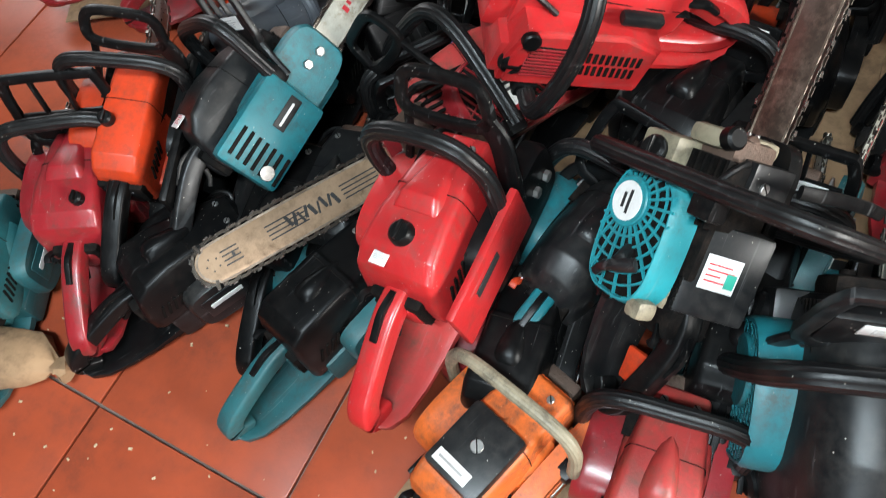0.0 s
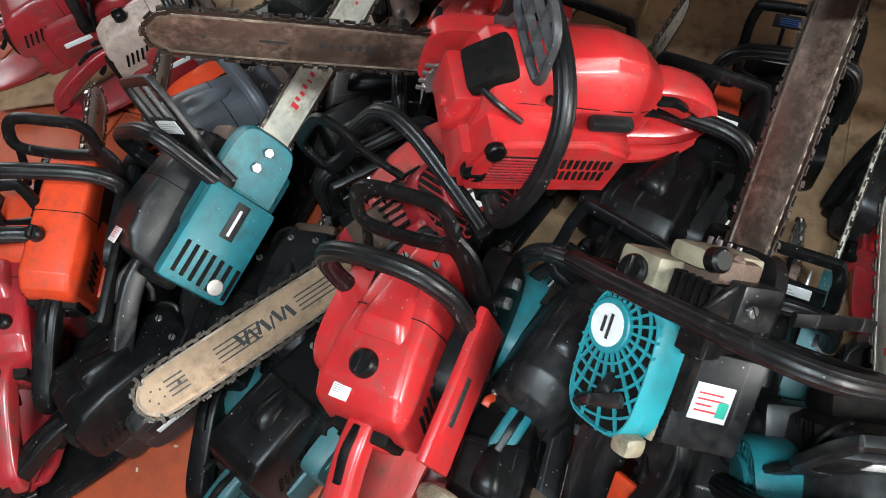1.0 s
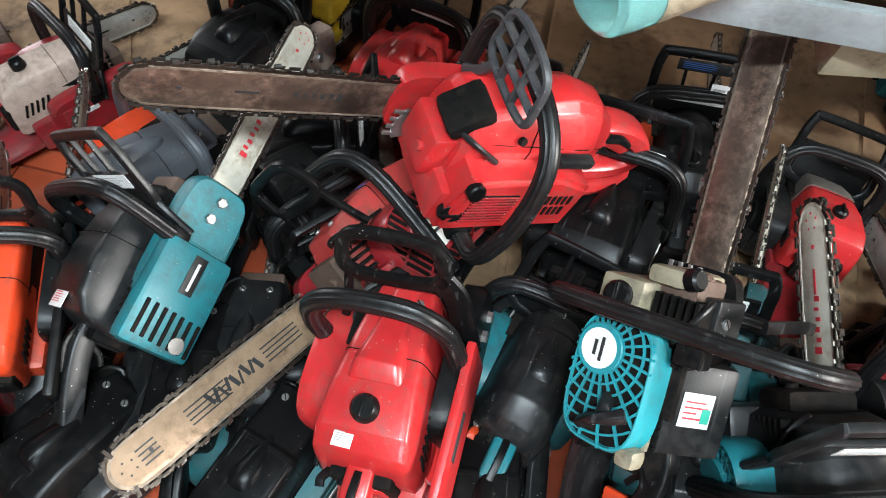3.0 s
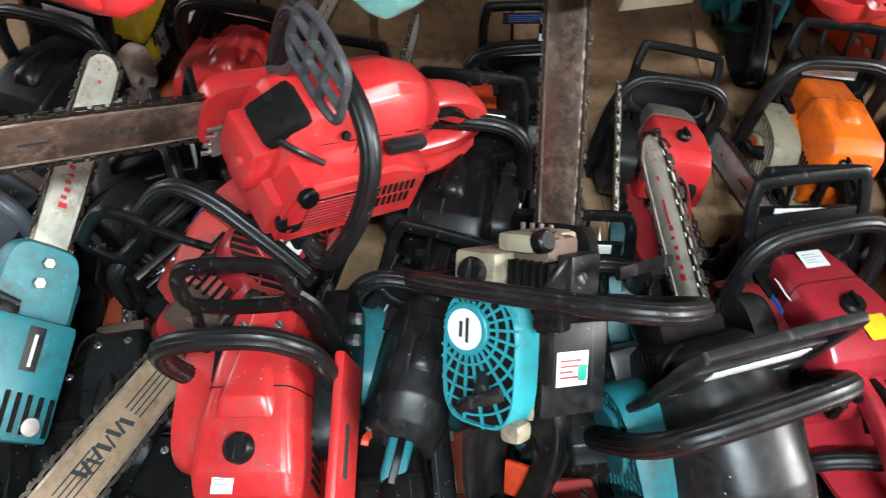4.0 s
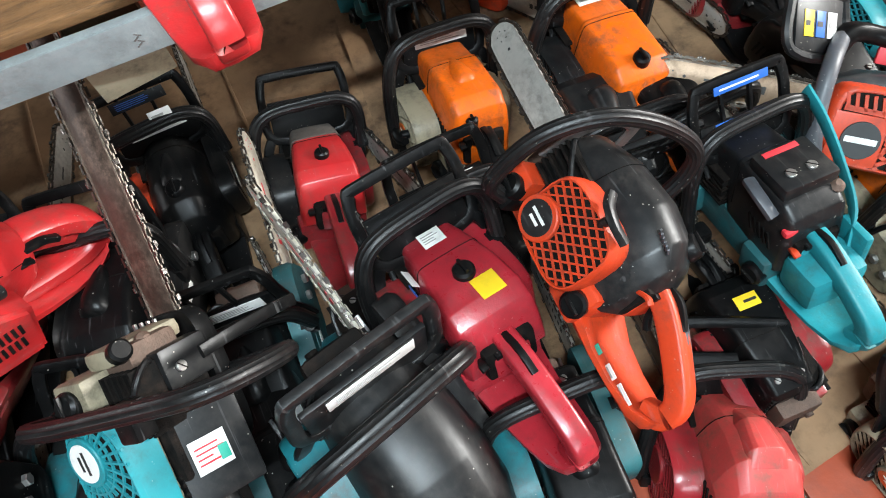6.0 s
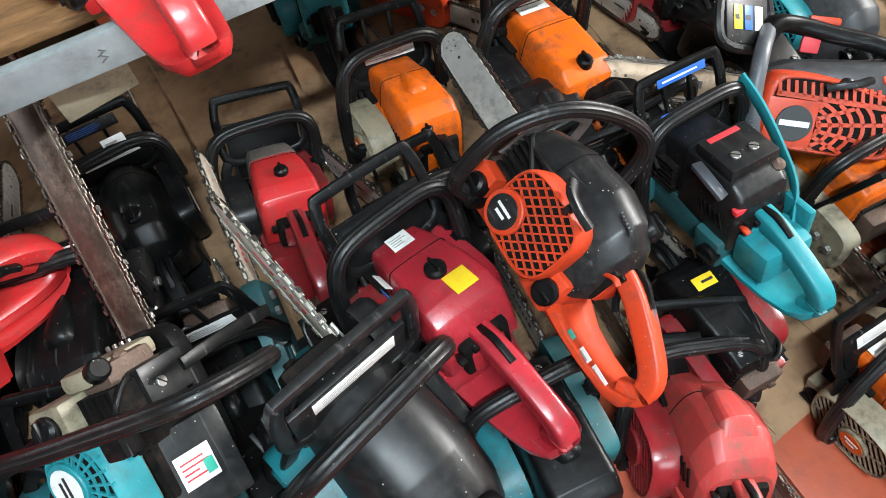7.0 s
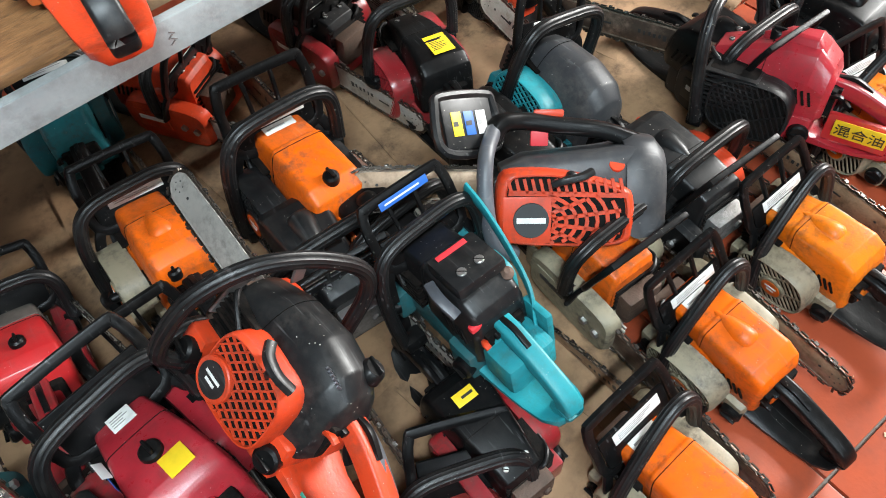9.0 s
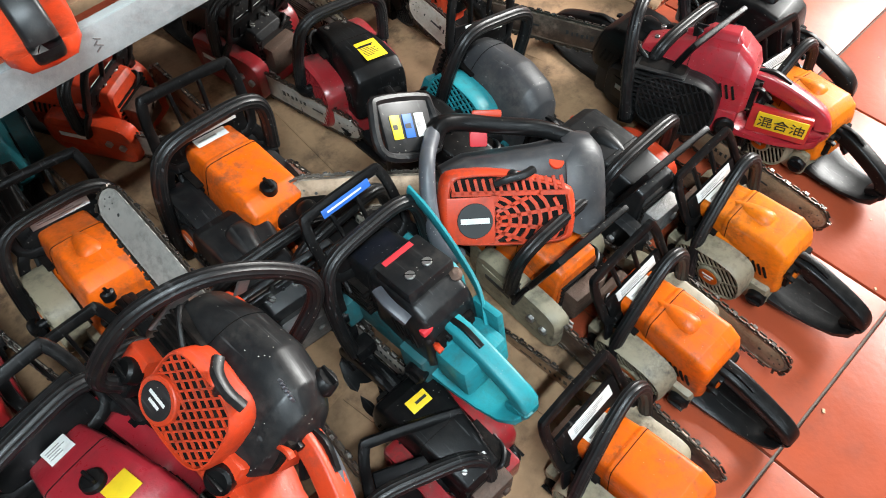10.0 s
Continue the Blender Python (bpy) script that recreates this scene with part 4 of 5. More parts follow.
OR8 = chainsaw((-0.165, 0.160, 0.0, 0, 0, 72), 0.95, cover="boxy", col="oldorange", body="oldorange", start="oldorange", grip="oldorange", pan="oldorange", knob=None, text="oily worn orange chainsaw with cream handle", bar=0.33, bar_mat="bardark", guard_style=None, tube_mat="cream", tube_r=0.0095)
T5 = chainsaw((-0.485, 0.265, 0.0, 0, 0, 74), 0.92, cover="boxy", col="black", body="darkteal", start="darkteal", grip="darkteal", pan="darkteal", knob=None, front=None, guard_style=None, text="dusty dark teal chainsaw at the edge of the pile", bar=0.33)
H2 = chainsaw((1.035, 0.42, 0.0, 0, 0, -93), 0.9, cover="boxy", col="orange", body="cream", start="cream", grip="black", pan="black", knob=None, text="orange chainsaw facing out under the top-handle saw", bar=0.38, bar_mat="bardark")
OR7 = chainsaw((0.70, 1.27, 0.0, 0, 0, -60), 0.9, cover="boxy", col="tomato", body="tomato", start="tomato", grip="black", pan="black", knob=None, text="stripped orange chainsaw under the shelf", bar=0.35)
TU = chainsaw((-0.19, 0.46, 0.03, 10, 10, 80), 0.95, cover="round", col="charcoal", body="darkteal", start="teal", start_style="diamond", grip="teal", pan="darkteal", knob=None, text="dark teal chainsaw under the pile", bar=0.3)
RL1 = chainsaw((-1.36, 0.82, 0.02, 0, 0, 50), 0.90, col="maroon", body="maroon", start="maroon", grip="maroon", pan="maroon", bump=False, text="red chainsaw on a cardboard sheet", bar=0.33, knob=(-0.06, 0, 0.016), ridge=CREST)
RL2 = chainsaw((-1.12, 0.83, 0.02, 0, 0, 55), 0.85, cover="slim", bump=False, col="dusty", body="maroon", start="maroon", grip="maroon", pan="maroon", text="red chainsaw with dust-covered pale top", bar=0.33, knob=(-0.06, 0, 0.016))

BL = chainsaw((0.69, 0.7, 0.0, 0, 3, -95), 0.95, cover="plain", col="charcoal", body="grey", start="grey", grip="charcoal", pan="charcoal", knob=None, text="grey and black chainsaw facing outward in the row", bar=0.34, bar_mat="bardark", guard_style="frame", guard_mat="charcoal", muffler="alloy")
H3 = chainsaw((1.245, 0.425, 0.0, 0, 0, -93), 0.9, cover="boxy", col="charcoal", body="charcoal", start="tomato", grip="black", pan="black", knob=None, text="black chainsaw with orange starter, bar on tiles", bar=0.36, bar_mat="bartan", muffler="alloy")
H4 = chainsaw((1.53, 0.54, 0.0, 0, 0, -93), 0.9, cover="plain", col="black", body="charcoal", start="charcoal", grip="black", pan="black", knob=None, text="black chainsaw facing outward under the red saw", bar=0.38, bar_mat="bartan")
K1 = chainsaw((1.76, 0.50, 0.0, 0, 0, 95), 0.9, cover="plain", col="black", body="alloy", start="charcoal", grip="black", pan="black", knob=None, text="black chainsaw with bare alloy engine", bar=0.3, guard_style="grid", tube_mat="charcoal", muffler="alloy")
GR = chainsaw((-0.84, 0.66, 0.06, 10, 0, 60), 0.95, cover="wedge", col="grey", body="charcoal", start="tomato", grip="tomato", pan="black", knob=None, text="grey-topped orange chainsaw in the pile", bar=0.3, tube_mat="grey", guard_style=None)
BK1 = chainsaw((-0.80, 0.98, 0.02, 0, 0, 70), 0.95, cover="plain", col="black", body="dusty", start="charcoal", grip="black", pan="black", knob=None, text="black chainsaw with printed guard in the pile", bar=0.3, guard_style="solid")
BK2 = chainsaw((-0.56, 0.66, 0.0, 0, 0, -40), 0.95, cover="boxy", col="black", body='black', start='charcoal', grip="black", pan="black", knob=None, text="black and orange chainsaw buried in the pile", bar=0.36, bar_mat="barpale")
BK4 = chainsaw((0.03, 0.22, 0.0, 0, 0, 95), 0.92, cover="plain", col='salmon', body="maroon", start="maroon", grip="black", pan="black", knob=None, text="dark chainsaw with red body beneath the others", bar=0.3, guard_style=None)
BK5 = chainsaw((0.40, 0.28, 0.0, 0, 0, 85), 0.92, cover="boxy", col="black", body="darkteal", start="teal", grip="charcoal", pan="darkteal", knob=None, text="dark teal chainsaw beneath the red saws", bar=0.3, guard_style=None)
BK6 = chainsaw((-0.32, 0.86, 0.0, 0, 0, 80), 0.95, cover="plain", col="charcoal", body="black", start="black", grip="black", pan="black", knob=None, text="charcoal chainsaw behind the raised red saw", bar=0.3, guard_style="solid", guard_mat="charcoal")
BK7 = chainsaw((-0.745, 0.225, 0.0, 0, 0, 64), 0.92, cover="plain", col="black", body="charcoal", start="black", grip="black", pan="black", knob=None, front=None, text="dark dusty chainsaw lying low at the pile edge", bar=0.3, guard_style=None)
YE = chainsaw((-0.72, 1.22, 0.0, 0, 0, 80), 0.95, cover="plain", col="yellowplastic", body="black", start="yellowplastic", grip="black", pan="black", knob=None, text="yellow chainsaw in shade below the shelf", bar=0.3)
G2 = chainsaw((-0.10, 0.72, 0.05, -6, 6, 76), 0.95, cover="plain", col="black", body="charcoal", start="charcoal", grip="black", pan="black", knob=None, text="black chainsaw with white guard label behind teal saw", bar=0.3, guard_style="solid")
RW = chainsaw((1.02, 1.22, 0.0, 0, 0, -80), 0.92, cover="plain", col="charcoal", body="maroon", start="maroon", grip="black", pan="black", knob=None, text="dark chainsaw near the back of the row", bar=0.3)
TS = chainsaw((0.50, 1.33, 0.0, 0, 0, 80), 0.85, cover="boxy", col="teal", body="darkteal", start="teal", grip="black", pan="black", knob=None, text="teal chainsaw in shade under the shelf", bar=0.25)
UR = chainsaw((0.705, 0.300, 0.0, 0, 0, -92), 0.80, cover="plain", col='black', body='maroon', start="maroon", grip="black", pan="black", knob=None, text="dark red chainsaw under the teal saw, yellow label", bar=0.30, bar_mat="bardark", front=None, guard_style=None, stickers=(("yellow_label", (-0.06, 0.0, 0.1945), *TOPS, 0.042, 0.026, "yellow", 1),), bump=False)
UB = chainsaw((0.40, 0.62, 0.0, 0, 0, 92), 0.92, cover="plain", col="black", body="black", start="charcoal", grip="black", pan="black", knob=None, text="black chainsaw hidden between the red saws", bar=0.30, guard_style="frame")
UC = chainsaw((0.80, 0.66, 0.0, 0, 0, -88), 0.9, cover="boxy", col="black", body="charcoal", start="charcoal", grip="black", pan="black", knob=None, text="black chainsaw hidden behind the teal saw", bar=0.30, guard_style=None)
UD = chainsaw((-0.60, 0.80, 0.0, 0, 0, 20), 0.92, cover="plain", col="black", body="charcoal", start="charcoal", grip="black", pan="black", knob=None, text="black chainsaw with dusty cover in the pile", bar=0.30, guard_style="frame")
UI = chainsaw((-0.745, 0.72, 0.0, 0, 0, 95), 0.92, cover="boxy", col="black", body="charcoal", start="tomato", grip="black", pan="black", knob=None, text="black chainsaw low beside the teal saw's bar", bar=0.30, guard_style=None, front=None)
UJ = chainsaw((-0.575, 0.42, 0.0, 0, 0, 102), 0.92, cover="plain", col="charcoal", body="black", start="darkteal", grip="black", pan="black", knob=None, text="charcoal chainsaw low beneath the tan bar", bar=0.30, guard_style=None, front=None)
UE = chainsaw((-0.20, 0.30, 0.0, 0, 0, 96), 0.92, cover="boxy", col="black", body="black", start="maroon", grip="black", pan="black", knob=None, text="dark chainsaw wedged under the red saw", bar=0.30, guard_style=None, front=None)
UF = chainsaw((1.08, 0.68, 0.0, 0, 0, -85), 0.9, cover="plain", col="black", body="charcoal", start="charcoal", grip="black", pan="black", knob=None, text="dark red chainsaw low in the back row", bar=0.30, guard_style=None, front=None)
UK = chainsaw((-0.635, 0.36, 0.0, 0, 0, 102), 0.92, cover="boxy", col="black", body="charcoal", start="charcoal", grip="black", pan="black", knob=None, text="black chainsaw low between the teal and orange saws", bar=0.30, guard_style=None, front=None)
UL = chainsaw((-0.88, 0.50, 0.0, 0, 0, 95), 0.92, cover="plain", col="black", body="black", start="charcoal", grip="black", pan="black", knob=None, text="black chainsaw low beneath the orange saw", bar=0.30, guard_style=None, front=None)

UG = chainsaw((0.06, 0.44, 0.0, 0, 0, 96), 0.92, cover="boxy", col="black", body="darkteal", start="darkteal", grip="black", pan="black", knob=None, text="black chainsaw low between the teal saws", bar=0.30, guard_style=None, front=None)
UH = chainsaw((0.24, 0.52, 0.0, 0, 0, 100), 0.92, cover="plain", col="black", body="charcoal", start="teal", grip="black", pan="black", knob=None, text="black and teal chainsaw low under the red saw", bar=0.30, guard_style=None, front=None)

BB = chainsaw((1.23, 1.42, 0.0, 0, 0, -88), 0.92, cover="plain", col="charcoal", body="grey", start="charcoal", grip="black", pan="black", knob=None, text="black chainsaw at the back, long pale bar outward", bar=0.40, bar_mat="barpale", bar_w=0.066, bar_style="slots", guard_style=None)
BC = chainsaw((1.43, 1.08, 0.0, 0, 0, 84), 0.88, cover="boxy", col="tomato", body="tomato", start="charcoal", grip="black", pan="black", knob=None, text="orange chainsaw with white panel at the back", bar=0.28, guard_style="frame", stickers=(("white_panel", (-0.05, 0.0, 0.2), *TOPS, 0.05, 0.06, "white", 0),))
TL = chainsaw((-1.10, 0.08, 0.0, 0, 0, 118), 0.90, cover="plain", col="darkteal", body="darkteal", start="darkteal", grip="darkteal", pan="darkteal", knob=None, text="dark teal chainsaw with yellow label by the bag", bar=0.28, front=None, guard_style=None, stickers=(("yellow_label", (-0.085, 0.0, 0.192), *TOPS, 0.05, 0.03, "yellow", 1),))


# ---- parts that set single saws apart ----
def fitted(name, bm, mat, parent, note=""):
    return part(name, bm, mat, parent, note)


# teal saw with the open black top
fitted("filter_box", bx((-0.050, -0.004, 0.205), (0.088, 0.096, 0.030), 0.007), "charcoal", TM)
for s in (-0.020, 0.016):
    screw(TM, (-0.066, s, 0.2195), (0, 0, 1), 0.0085)
label(TM, "red_strip", (-0.018, 0.0, 0.2210), (0, -1, 0), (1, 0, 0), 0.060, 0.011, "redink", lines=0)
fitted("side_frame", tb([(0.055, -0.094, 0.246), (0.0, -0.090, 0.225), (-0.07, -0.080, 0.185), (-0.125, -0.066, 0.150), (-0.15, -0.05, 0.10)], 0.0, flat=(0.004, 0.014), n=10), "bluegreen", TM, "bright teal side frame")
fitted("side_lever", tb([(-0.03, 0.060, 0.195), (-0.065, 0.066, 0.196), (-0.098, 0.060, 0.176)], 0.0, flat=(0.010, 0.007), n=10), "grey", TM)
fitted("choke_knob", bx((-0.122, 0.040, 0.158), (0.014, 0.034, 0.012), 0.004), "redink", TM)
fitted("fuel_bulb", dc((-0.098, -0.045, 0.188), (-0.3, 0, 1), 0.012, 0.014, 16, 0.5), "rust", TM)
fitted("rear_cheek", bx((-0.165, 0.0, 0.075), (0.075, 0.100, 0.070), 0.014), "bluegreen", TM)
fitted("rear_cheek", bx((-0.150, -0.058, 0.095), (0.06, 0.014, 0.09), 0.005), "bluegreen", TM)

label(TM, "blue_label", (0.0965, 0.0, 0.274), (0, -1, 0), (0.34, 0, 0.94), 0.098, 0.015, "blue", bars="white", lines=1, note="blue printed strip on the guard")

guide_bar(T2, 0.25, "barwhite", 0.060, "redink", "text", y=-0.036, z=0.062)

# the saw with the big black barrel cover
g = [o for o in MEA.children if o.name.startswith("rear_handle")][0]
fitted("soft_grip", tb([(-0.14, -0.004, 0.131), (-0.18, -0.004, 0.123), (-0.24, -0.004, 0.096), (-0.268, -0.004, 0.072)], 0.0, flat=(0.0175, 0.0135), n=12), "grey", g, "grey rubber grip strip")
bm = bmesh.new()
tube(bm, [(-0.038, 0.075, 0.132), (-0.040, 0.092, 0.146), (-0.044, 0.098, 0.160)], 0.007, n=10)
tube(bm, [(-0.012, 0.088, 0.176), (-0.030, 0.100, 0.170), (-0.056, 0.100, 0.164), (-0.078, 0.088, 0.158)], 0.0, flat=(0.008, 0.0065), n=10)
fitted("starter_grip", bm, "charcoal", MEA)
for k, (w, m_) in enumerate(((0.020, "green"), (0.030, "white"), (0.042, "white"))):
    label(MEA, "handle_sticker", (-0.165 - 0.034 * k, 0.044 - 0.003 * k, 0.026), (-1, 0, 0), (0, 0.3, 1), w * 0.75, 0.016, m_, lines=1 if k else 0)
bm = bmesh.new()
for i in range(6):
    box(bm, (-0.105 + 0.0055 * i, 0.042, 0.183 + 0.001 * i), (0.0025, 0.020, 0.004), 0.001, Euler((0.6, 0, 0)).to_matrix())
tagged(fitted("cover_vent", bm, "grey", MEA), kind="stuff")
fitted("heat_shield", tb([(0.112, 0.055, 0.10), (0.100, 0.056, 0.17), (0.096, 0.020, 0.205), (0.096, -0.030, 0.205), (0.100, -0.056, 0.16)], 0.0, flat=(0.012, 0.003), n=8, up=(1, 0, 0)), "alloy", MEA, "bare alloy hoop behind the guard")

# the raised teal saw
fitted("front_plate", bx((0.126, 0.004, 0.092), (0.026, 0.112, 0.056), 0.010), "cream", T3, "dirty cream front casing")
fitted("adjuster_knob", dc((0.128, 0.046, 0.118), (0.3, 0.2, 1), 0.015, 0.018, 18), "black", T3)
fitted("brass_plug", dc((0.128, 0.008, 0.118), (0.1, 0, 1), 0.012, 0.012, 18, 0.5), "rust", T3)
fitted("lid_box", bx((0.085, -0.015, 0.140), (0.055, 0.075, 0.030), 0.005), "charcoal", T3)
screw(T3, (0.083, -0.002, 0.155), (0, 0, 1), 0.0075)
SLOPE = Euler((-0.45, 0, 0)).to_matrix()
fitted("rear_box", bx((-0.036, -0.012, 0.128), (0.125, 0.100, 0.060), 0.008, SLOPE), "charcoal", T3)
label(T3, "data_sticker", Vector((-0.034, -0.012, 0.128)) + SLOPE @ Vector((0, 0.006, 0.0312)), SLOPE @ Vector((0, -1, 0)), (1, 0, 0), 0.048, 0.046, "white", bars="redink", lines=2, note="white data sticker with red print and green square")
label(T3, "green_square", Vector((-0.040, -0.012, 0.128)) + SLOPE @ Vector((0, -0.009, 0.0324)), SLOPE @ Vector((0, -1, 0)), (1, 0, 0), 0.013, 0.020, "green", lines=0)
fitted("side_rim", bx((-0.040, 0.050, 0.118), (0.120, 0.008, 0.014), 0.004), "cream", T3)
fitted("corner_cap", bx((-0.104, 0.084, 0.122), (0.026, 0.034, 0.028), 0.009), "cream", T3)
fitted("tube_clamp", bx((0.058, 0.096, 0.172), (0.048, 0.030, 0.036), 0.005), "black", T3)
fitted("trigger_guard", bx((-0.21, 0.0, 0.075), (0.05, 0.010, 0.04), 0.004), "tomato", T3)

fitted("hand_guard", tb([(0.095, 0.0, 0.205), (0.098, -0.05, 0.210), (0.098, -0.13, 0.206), (0.094, -0.185, 0.196)], 0.0, flat=(0.009, 0.004), n=10), "black", T3)

bm = bmesh.new()
tube(bm, [(-0.040, 0.094, 0.078), (-0.052, 0.112, 0.086), (-0.060, 0.124, 0.092)], 0.009, n=10)
tube(bm, [(-0.078, 0.120, 0.062), (-0.066, 0.130, 0.082), (-0.058, 0.130, 0.102), (-0.048, 0.120, 0.122)], 0.0, flat=(0.009, 0.007), n=10)
fitted("starter_grip", bm, "charcoal", T3)

# the teal saw lying on its side
fitted("engine_side", bx((-0.045, -0.092, 0.078), (0.165, 0.034, 0.118), 0.012), "teal", T4)
bm = bmesh.new()
for i in range(7):
    box(bm, (-0.092 + 0.001 * i, -0.1095, 0.030 + 0.015 * i), (0.052, 0.004, 0.006), 0.001)
tagged(fitted("slot_panel", bm, "dark", T4), kind="stuff")
label(T4, "name_plate", (-0.005, -0.1098, 0.075), (1, 0, 0), (0, 0, 1), 0.060, 0.022, "charcoal", bars="white", lines=1)
fitted("drive_hole", dc((-0.105, -0.108, 0.050), (0, -1, 0), 0.013, 0.004, 16), "steel", T4)
label(T4, "rear_sticker", (-0.10, 0.0, 0.186), (0, -1, 0), (1, 0, 0), 0.040, 0.034, "white", bars="redink", lines=3)

# dusty front of the red saw on cardboard, and the printed guard of the black one beside it
bm = bmesh.new()
loft(bm, cover_rings([(0.107, 0.035, 0.029, 0.10, 0.147), (0.0998, 0.0445, 0.0375, 0.09, 0.1658), (0.035, 0.0525, 0.0435, 0.085, 0.1858), (0.010, 0.0552, 0.046, 0.0835, 0.1892)]))
fitted("front_cover", bm, "greydust", R3, "dust-grey front cover")
label(BO, "blue_label", (0.0965, 0.0, 0.262), (0, -1, 0), (0.34, 0, 0.94), 0.100, 0.022, "charcoal", bars="blue", lines=2, note="blue print on the black guard")
label(BO, "paper_tag", (0.043, -0.030, 0.262), (0, -1, 0), (0.3, 0, 1), 0.040, 0.022, "white", lines=1)

# the oily orange saw
fitted("filter_box", bx((-0.040, 0.0, 0.205), (0.105, 0.088, 0.026), 0.008), "charcoal", OR8, "black filter box")
screw(OR8, (-0.035, 0.0, 0.2175), (0, 0, 1), 0.009)
label(OR8, "filter_label", (-0.075, 0.006, 0.2186), (0, -1, 0), (1, 0, 0), 0.056, 0.018, "white", lines=1)

# red saw: dark exhaust plate, and side text panel on the other red saw
bm = bmesh.new()
loft(bm, [[(x, y, z) for x, z in ((0.100, 0.016), (0.104, 0.070), (0.090, 0.122), (-0.050, 0.132), (-0.110, 0.110), (-0.118, 0.020))] for y in (0.055, 0.096)])
loft(bm, [[(x * 0.93, y, 0.07 + (z - 0.07) * 0.9) for x, z in ((0.100, 0.016), (0.104, 0.070), (0.090, 0.122), (-0.050, 0.132), (-0.110, 0.110), (-0.118, 0.020))] for y in (0.094, 0.103)])
side = fitted("side_housing", bm, "red", R2, "red side housing with two vents")
vent = fitted("vent_panel", bx((0.042, 0.1035, 0.070), (0.068, 0.002, 0.062), 0.0005), "dark", side)
for k in range(9):
    fitted("vent_bar", bx((0.042, 0.1045, 0.043 + 0.0068 * k), (0.070, 0.004, 0.0028), 0.0), "maroon", vent)
for r_ in range(2):
    for k in range(9):
        fitted("vent_slot", bx((-0.010 - 0.0095 * k, 0.1034, 0.062 + 0.026 * r_), (0.0048, 0.002, 0.020), 0.0, Euler((0, 0.2, 0)).to_matrix()), "dark", side)
fitted("side_cap", dc((0.083, 0.098, 0.108), (0, 1, 0.3), 0.013, 0.012, 18), "black", R2)
fitted("side_screw", dc((0.022, 0.057, 0.158), (0, 1, 0.6), 0.006, 0.006, 10), "dark", R2)
fitted("handle_loop", tb([(-0.135, 0, 0.132), (-0.18, 0, 0.134), (-0.235, 0, 0.118), (-0.272, 0, 0.088), (-0.268, 0, 0.055), (-0.225, 0, 0.038), (-0.13, 0, 0.034)], 0.0, flat=(0.026, 0.017), n=14), "red", R2, "bulky red rear handle")
fitted("choke_lever", tb([(-0.150, 0.030, 0.135), (-0.175, 0.036, 0.142), (-0.200, 0.034, 0.130)], 0.0, flat=(0.007, 0.005), n=8), "black", R2)
for s in (1, -1):
    fitted("panel_seam", tb([(0.088, s * 0.052, 0.142), (0.0, s * 0.0605, 0.150), (-0.09, s * 0.060, 0.146), (-0.145, s * 0.043, 0.130)], 0.0009, n=5, k=2), "dark", R2)
fitted("exhaust_plate", bx((0.094, 0.014, 0.163), (0.024, 0.064, 0.066), 0.012, Euler((0, -0.85, 0)).to_matrix()), "dark", R2)
fitted("lever", bx((-0.06, 0.082, 0.150), (0.060, 0.018, 0.016), 0.005), "charcoal", R2)
for k in range(2):
    screw(R2, (0.100, -0.004 + 0.034 * k, 0.171), (0.66, 0, 0.75), 0.006, "dark")
fitted("side_panel", bx((-0.045, -0.094, 0.115), (0.190, 0.012, 0.090), 0.004), "red", R1, "scuffed red side panel")
label(R1, "side_print", (-0.06, -0.1008, 0.128), (1, 0, 0), (0, 0, 1), 0.06, 0.014, "ink", lines=0)
label(X, "blue_tape", (-0.015, 0.018, 0.1905), (0.3, -1, 0), (1, 0.3, 0), 0.034, 0.020, "blue", lines=0)
label(RM, "blue_tape", (0.005, 0.0605, 0.135), (-1, 0, 0), (0, 0, 1), 0.030, 0.034, "blue", lines=0)
fitted("finned_cylinder", bx((0.045, 0.062, 0.105), (0.095, 0.07, 0.085), 0.008), "dark", RBIG)
bm = bmesh.new()
for i in range(8):
    box(bm, (0.045, 0.066, 0.070 + 0.0105 * i), (0.102, 0.082, 0.0035), 0.001)
tagged(fitted("cooling_fin", bm, "charcoal", RBIG), kind="stuff")
lab = label(RBIG, "fuel_label", (-0.205, 0.047, 0.062), (-1, 0, 0), (0, 0.25, 1), 0.098, 0.052, "yellow", lines=0, note="torn yellow label with Chinese words for mixed fuel")
font = bpy.data.curves.new("fuel_words", "FONT")
font.body, font.size, font.extrude, font.align_x, font.align_y = "\u6df7\u5408\u6cb9", 0.031, 0.0004, "CENTER", "CENTER"
tmp = bpy.data.objects.new("fuel_words", font)
scene.collection.objects.link(tmp)
words = bpy.data.meshes.new_from_object(tmp.evaluated_get(bpy.context.evaluated_depsgraph_get()))
bpy.data.objects.remove(tmp)
words.materials.clear()
words.materials.append(M["ink"])
wob = new("fuel_words", words)
wob.parent = lab
r_, u_ = Vector((-1, 0, 0)), Vector((0, 0.25, 1)).normalized()
wob.matrix_local = Matrix.Translation(Vector((-0.205, 0.047, 0.062)) + r_.cross(u_) * 0.0016) @ Matrix((r_, u_, r_.cross(u_))).transposed().to_4x4()
fitted("pan_cheek", bx((-0.20, 0.036, 0.060), (0.12, 0.014, 0.060), 0.005), "red", RBIG)
fitted("black_side_panel", bx((-0.04, -0.100, 0.110), (0.26, 0.014, 0.165), 0.005), "black", O7)


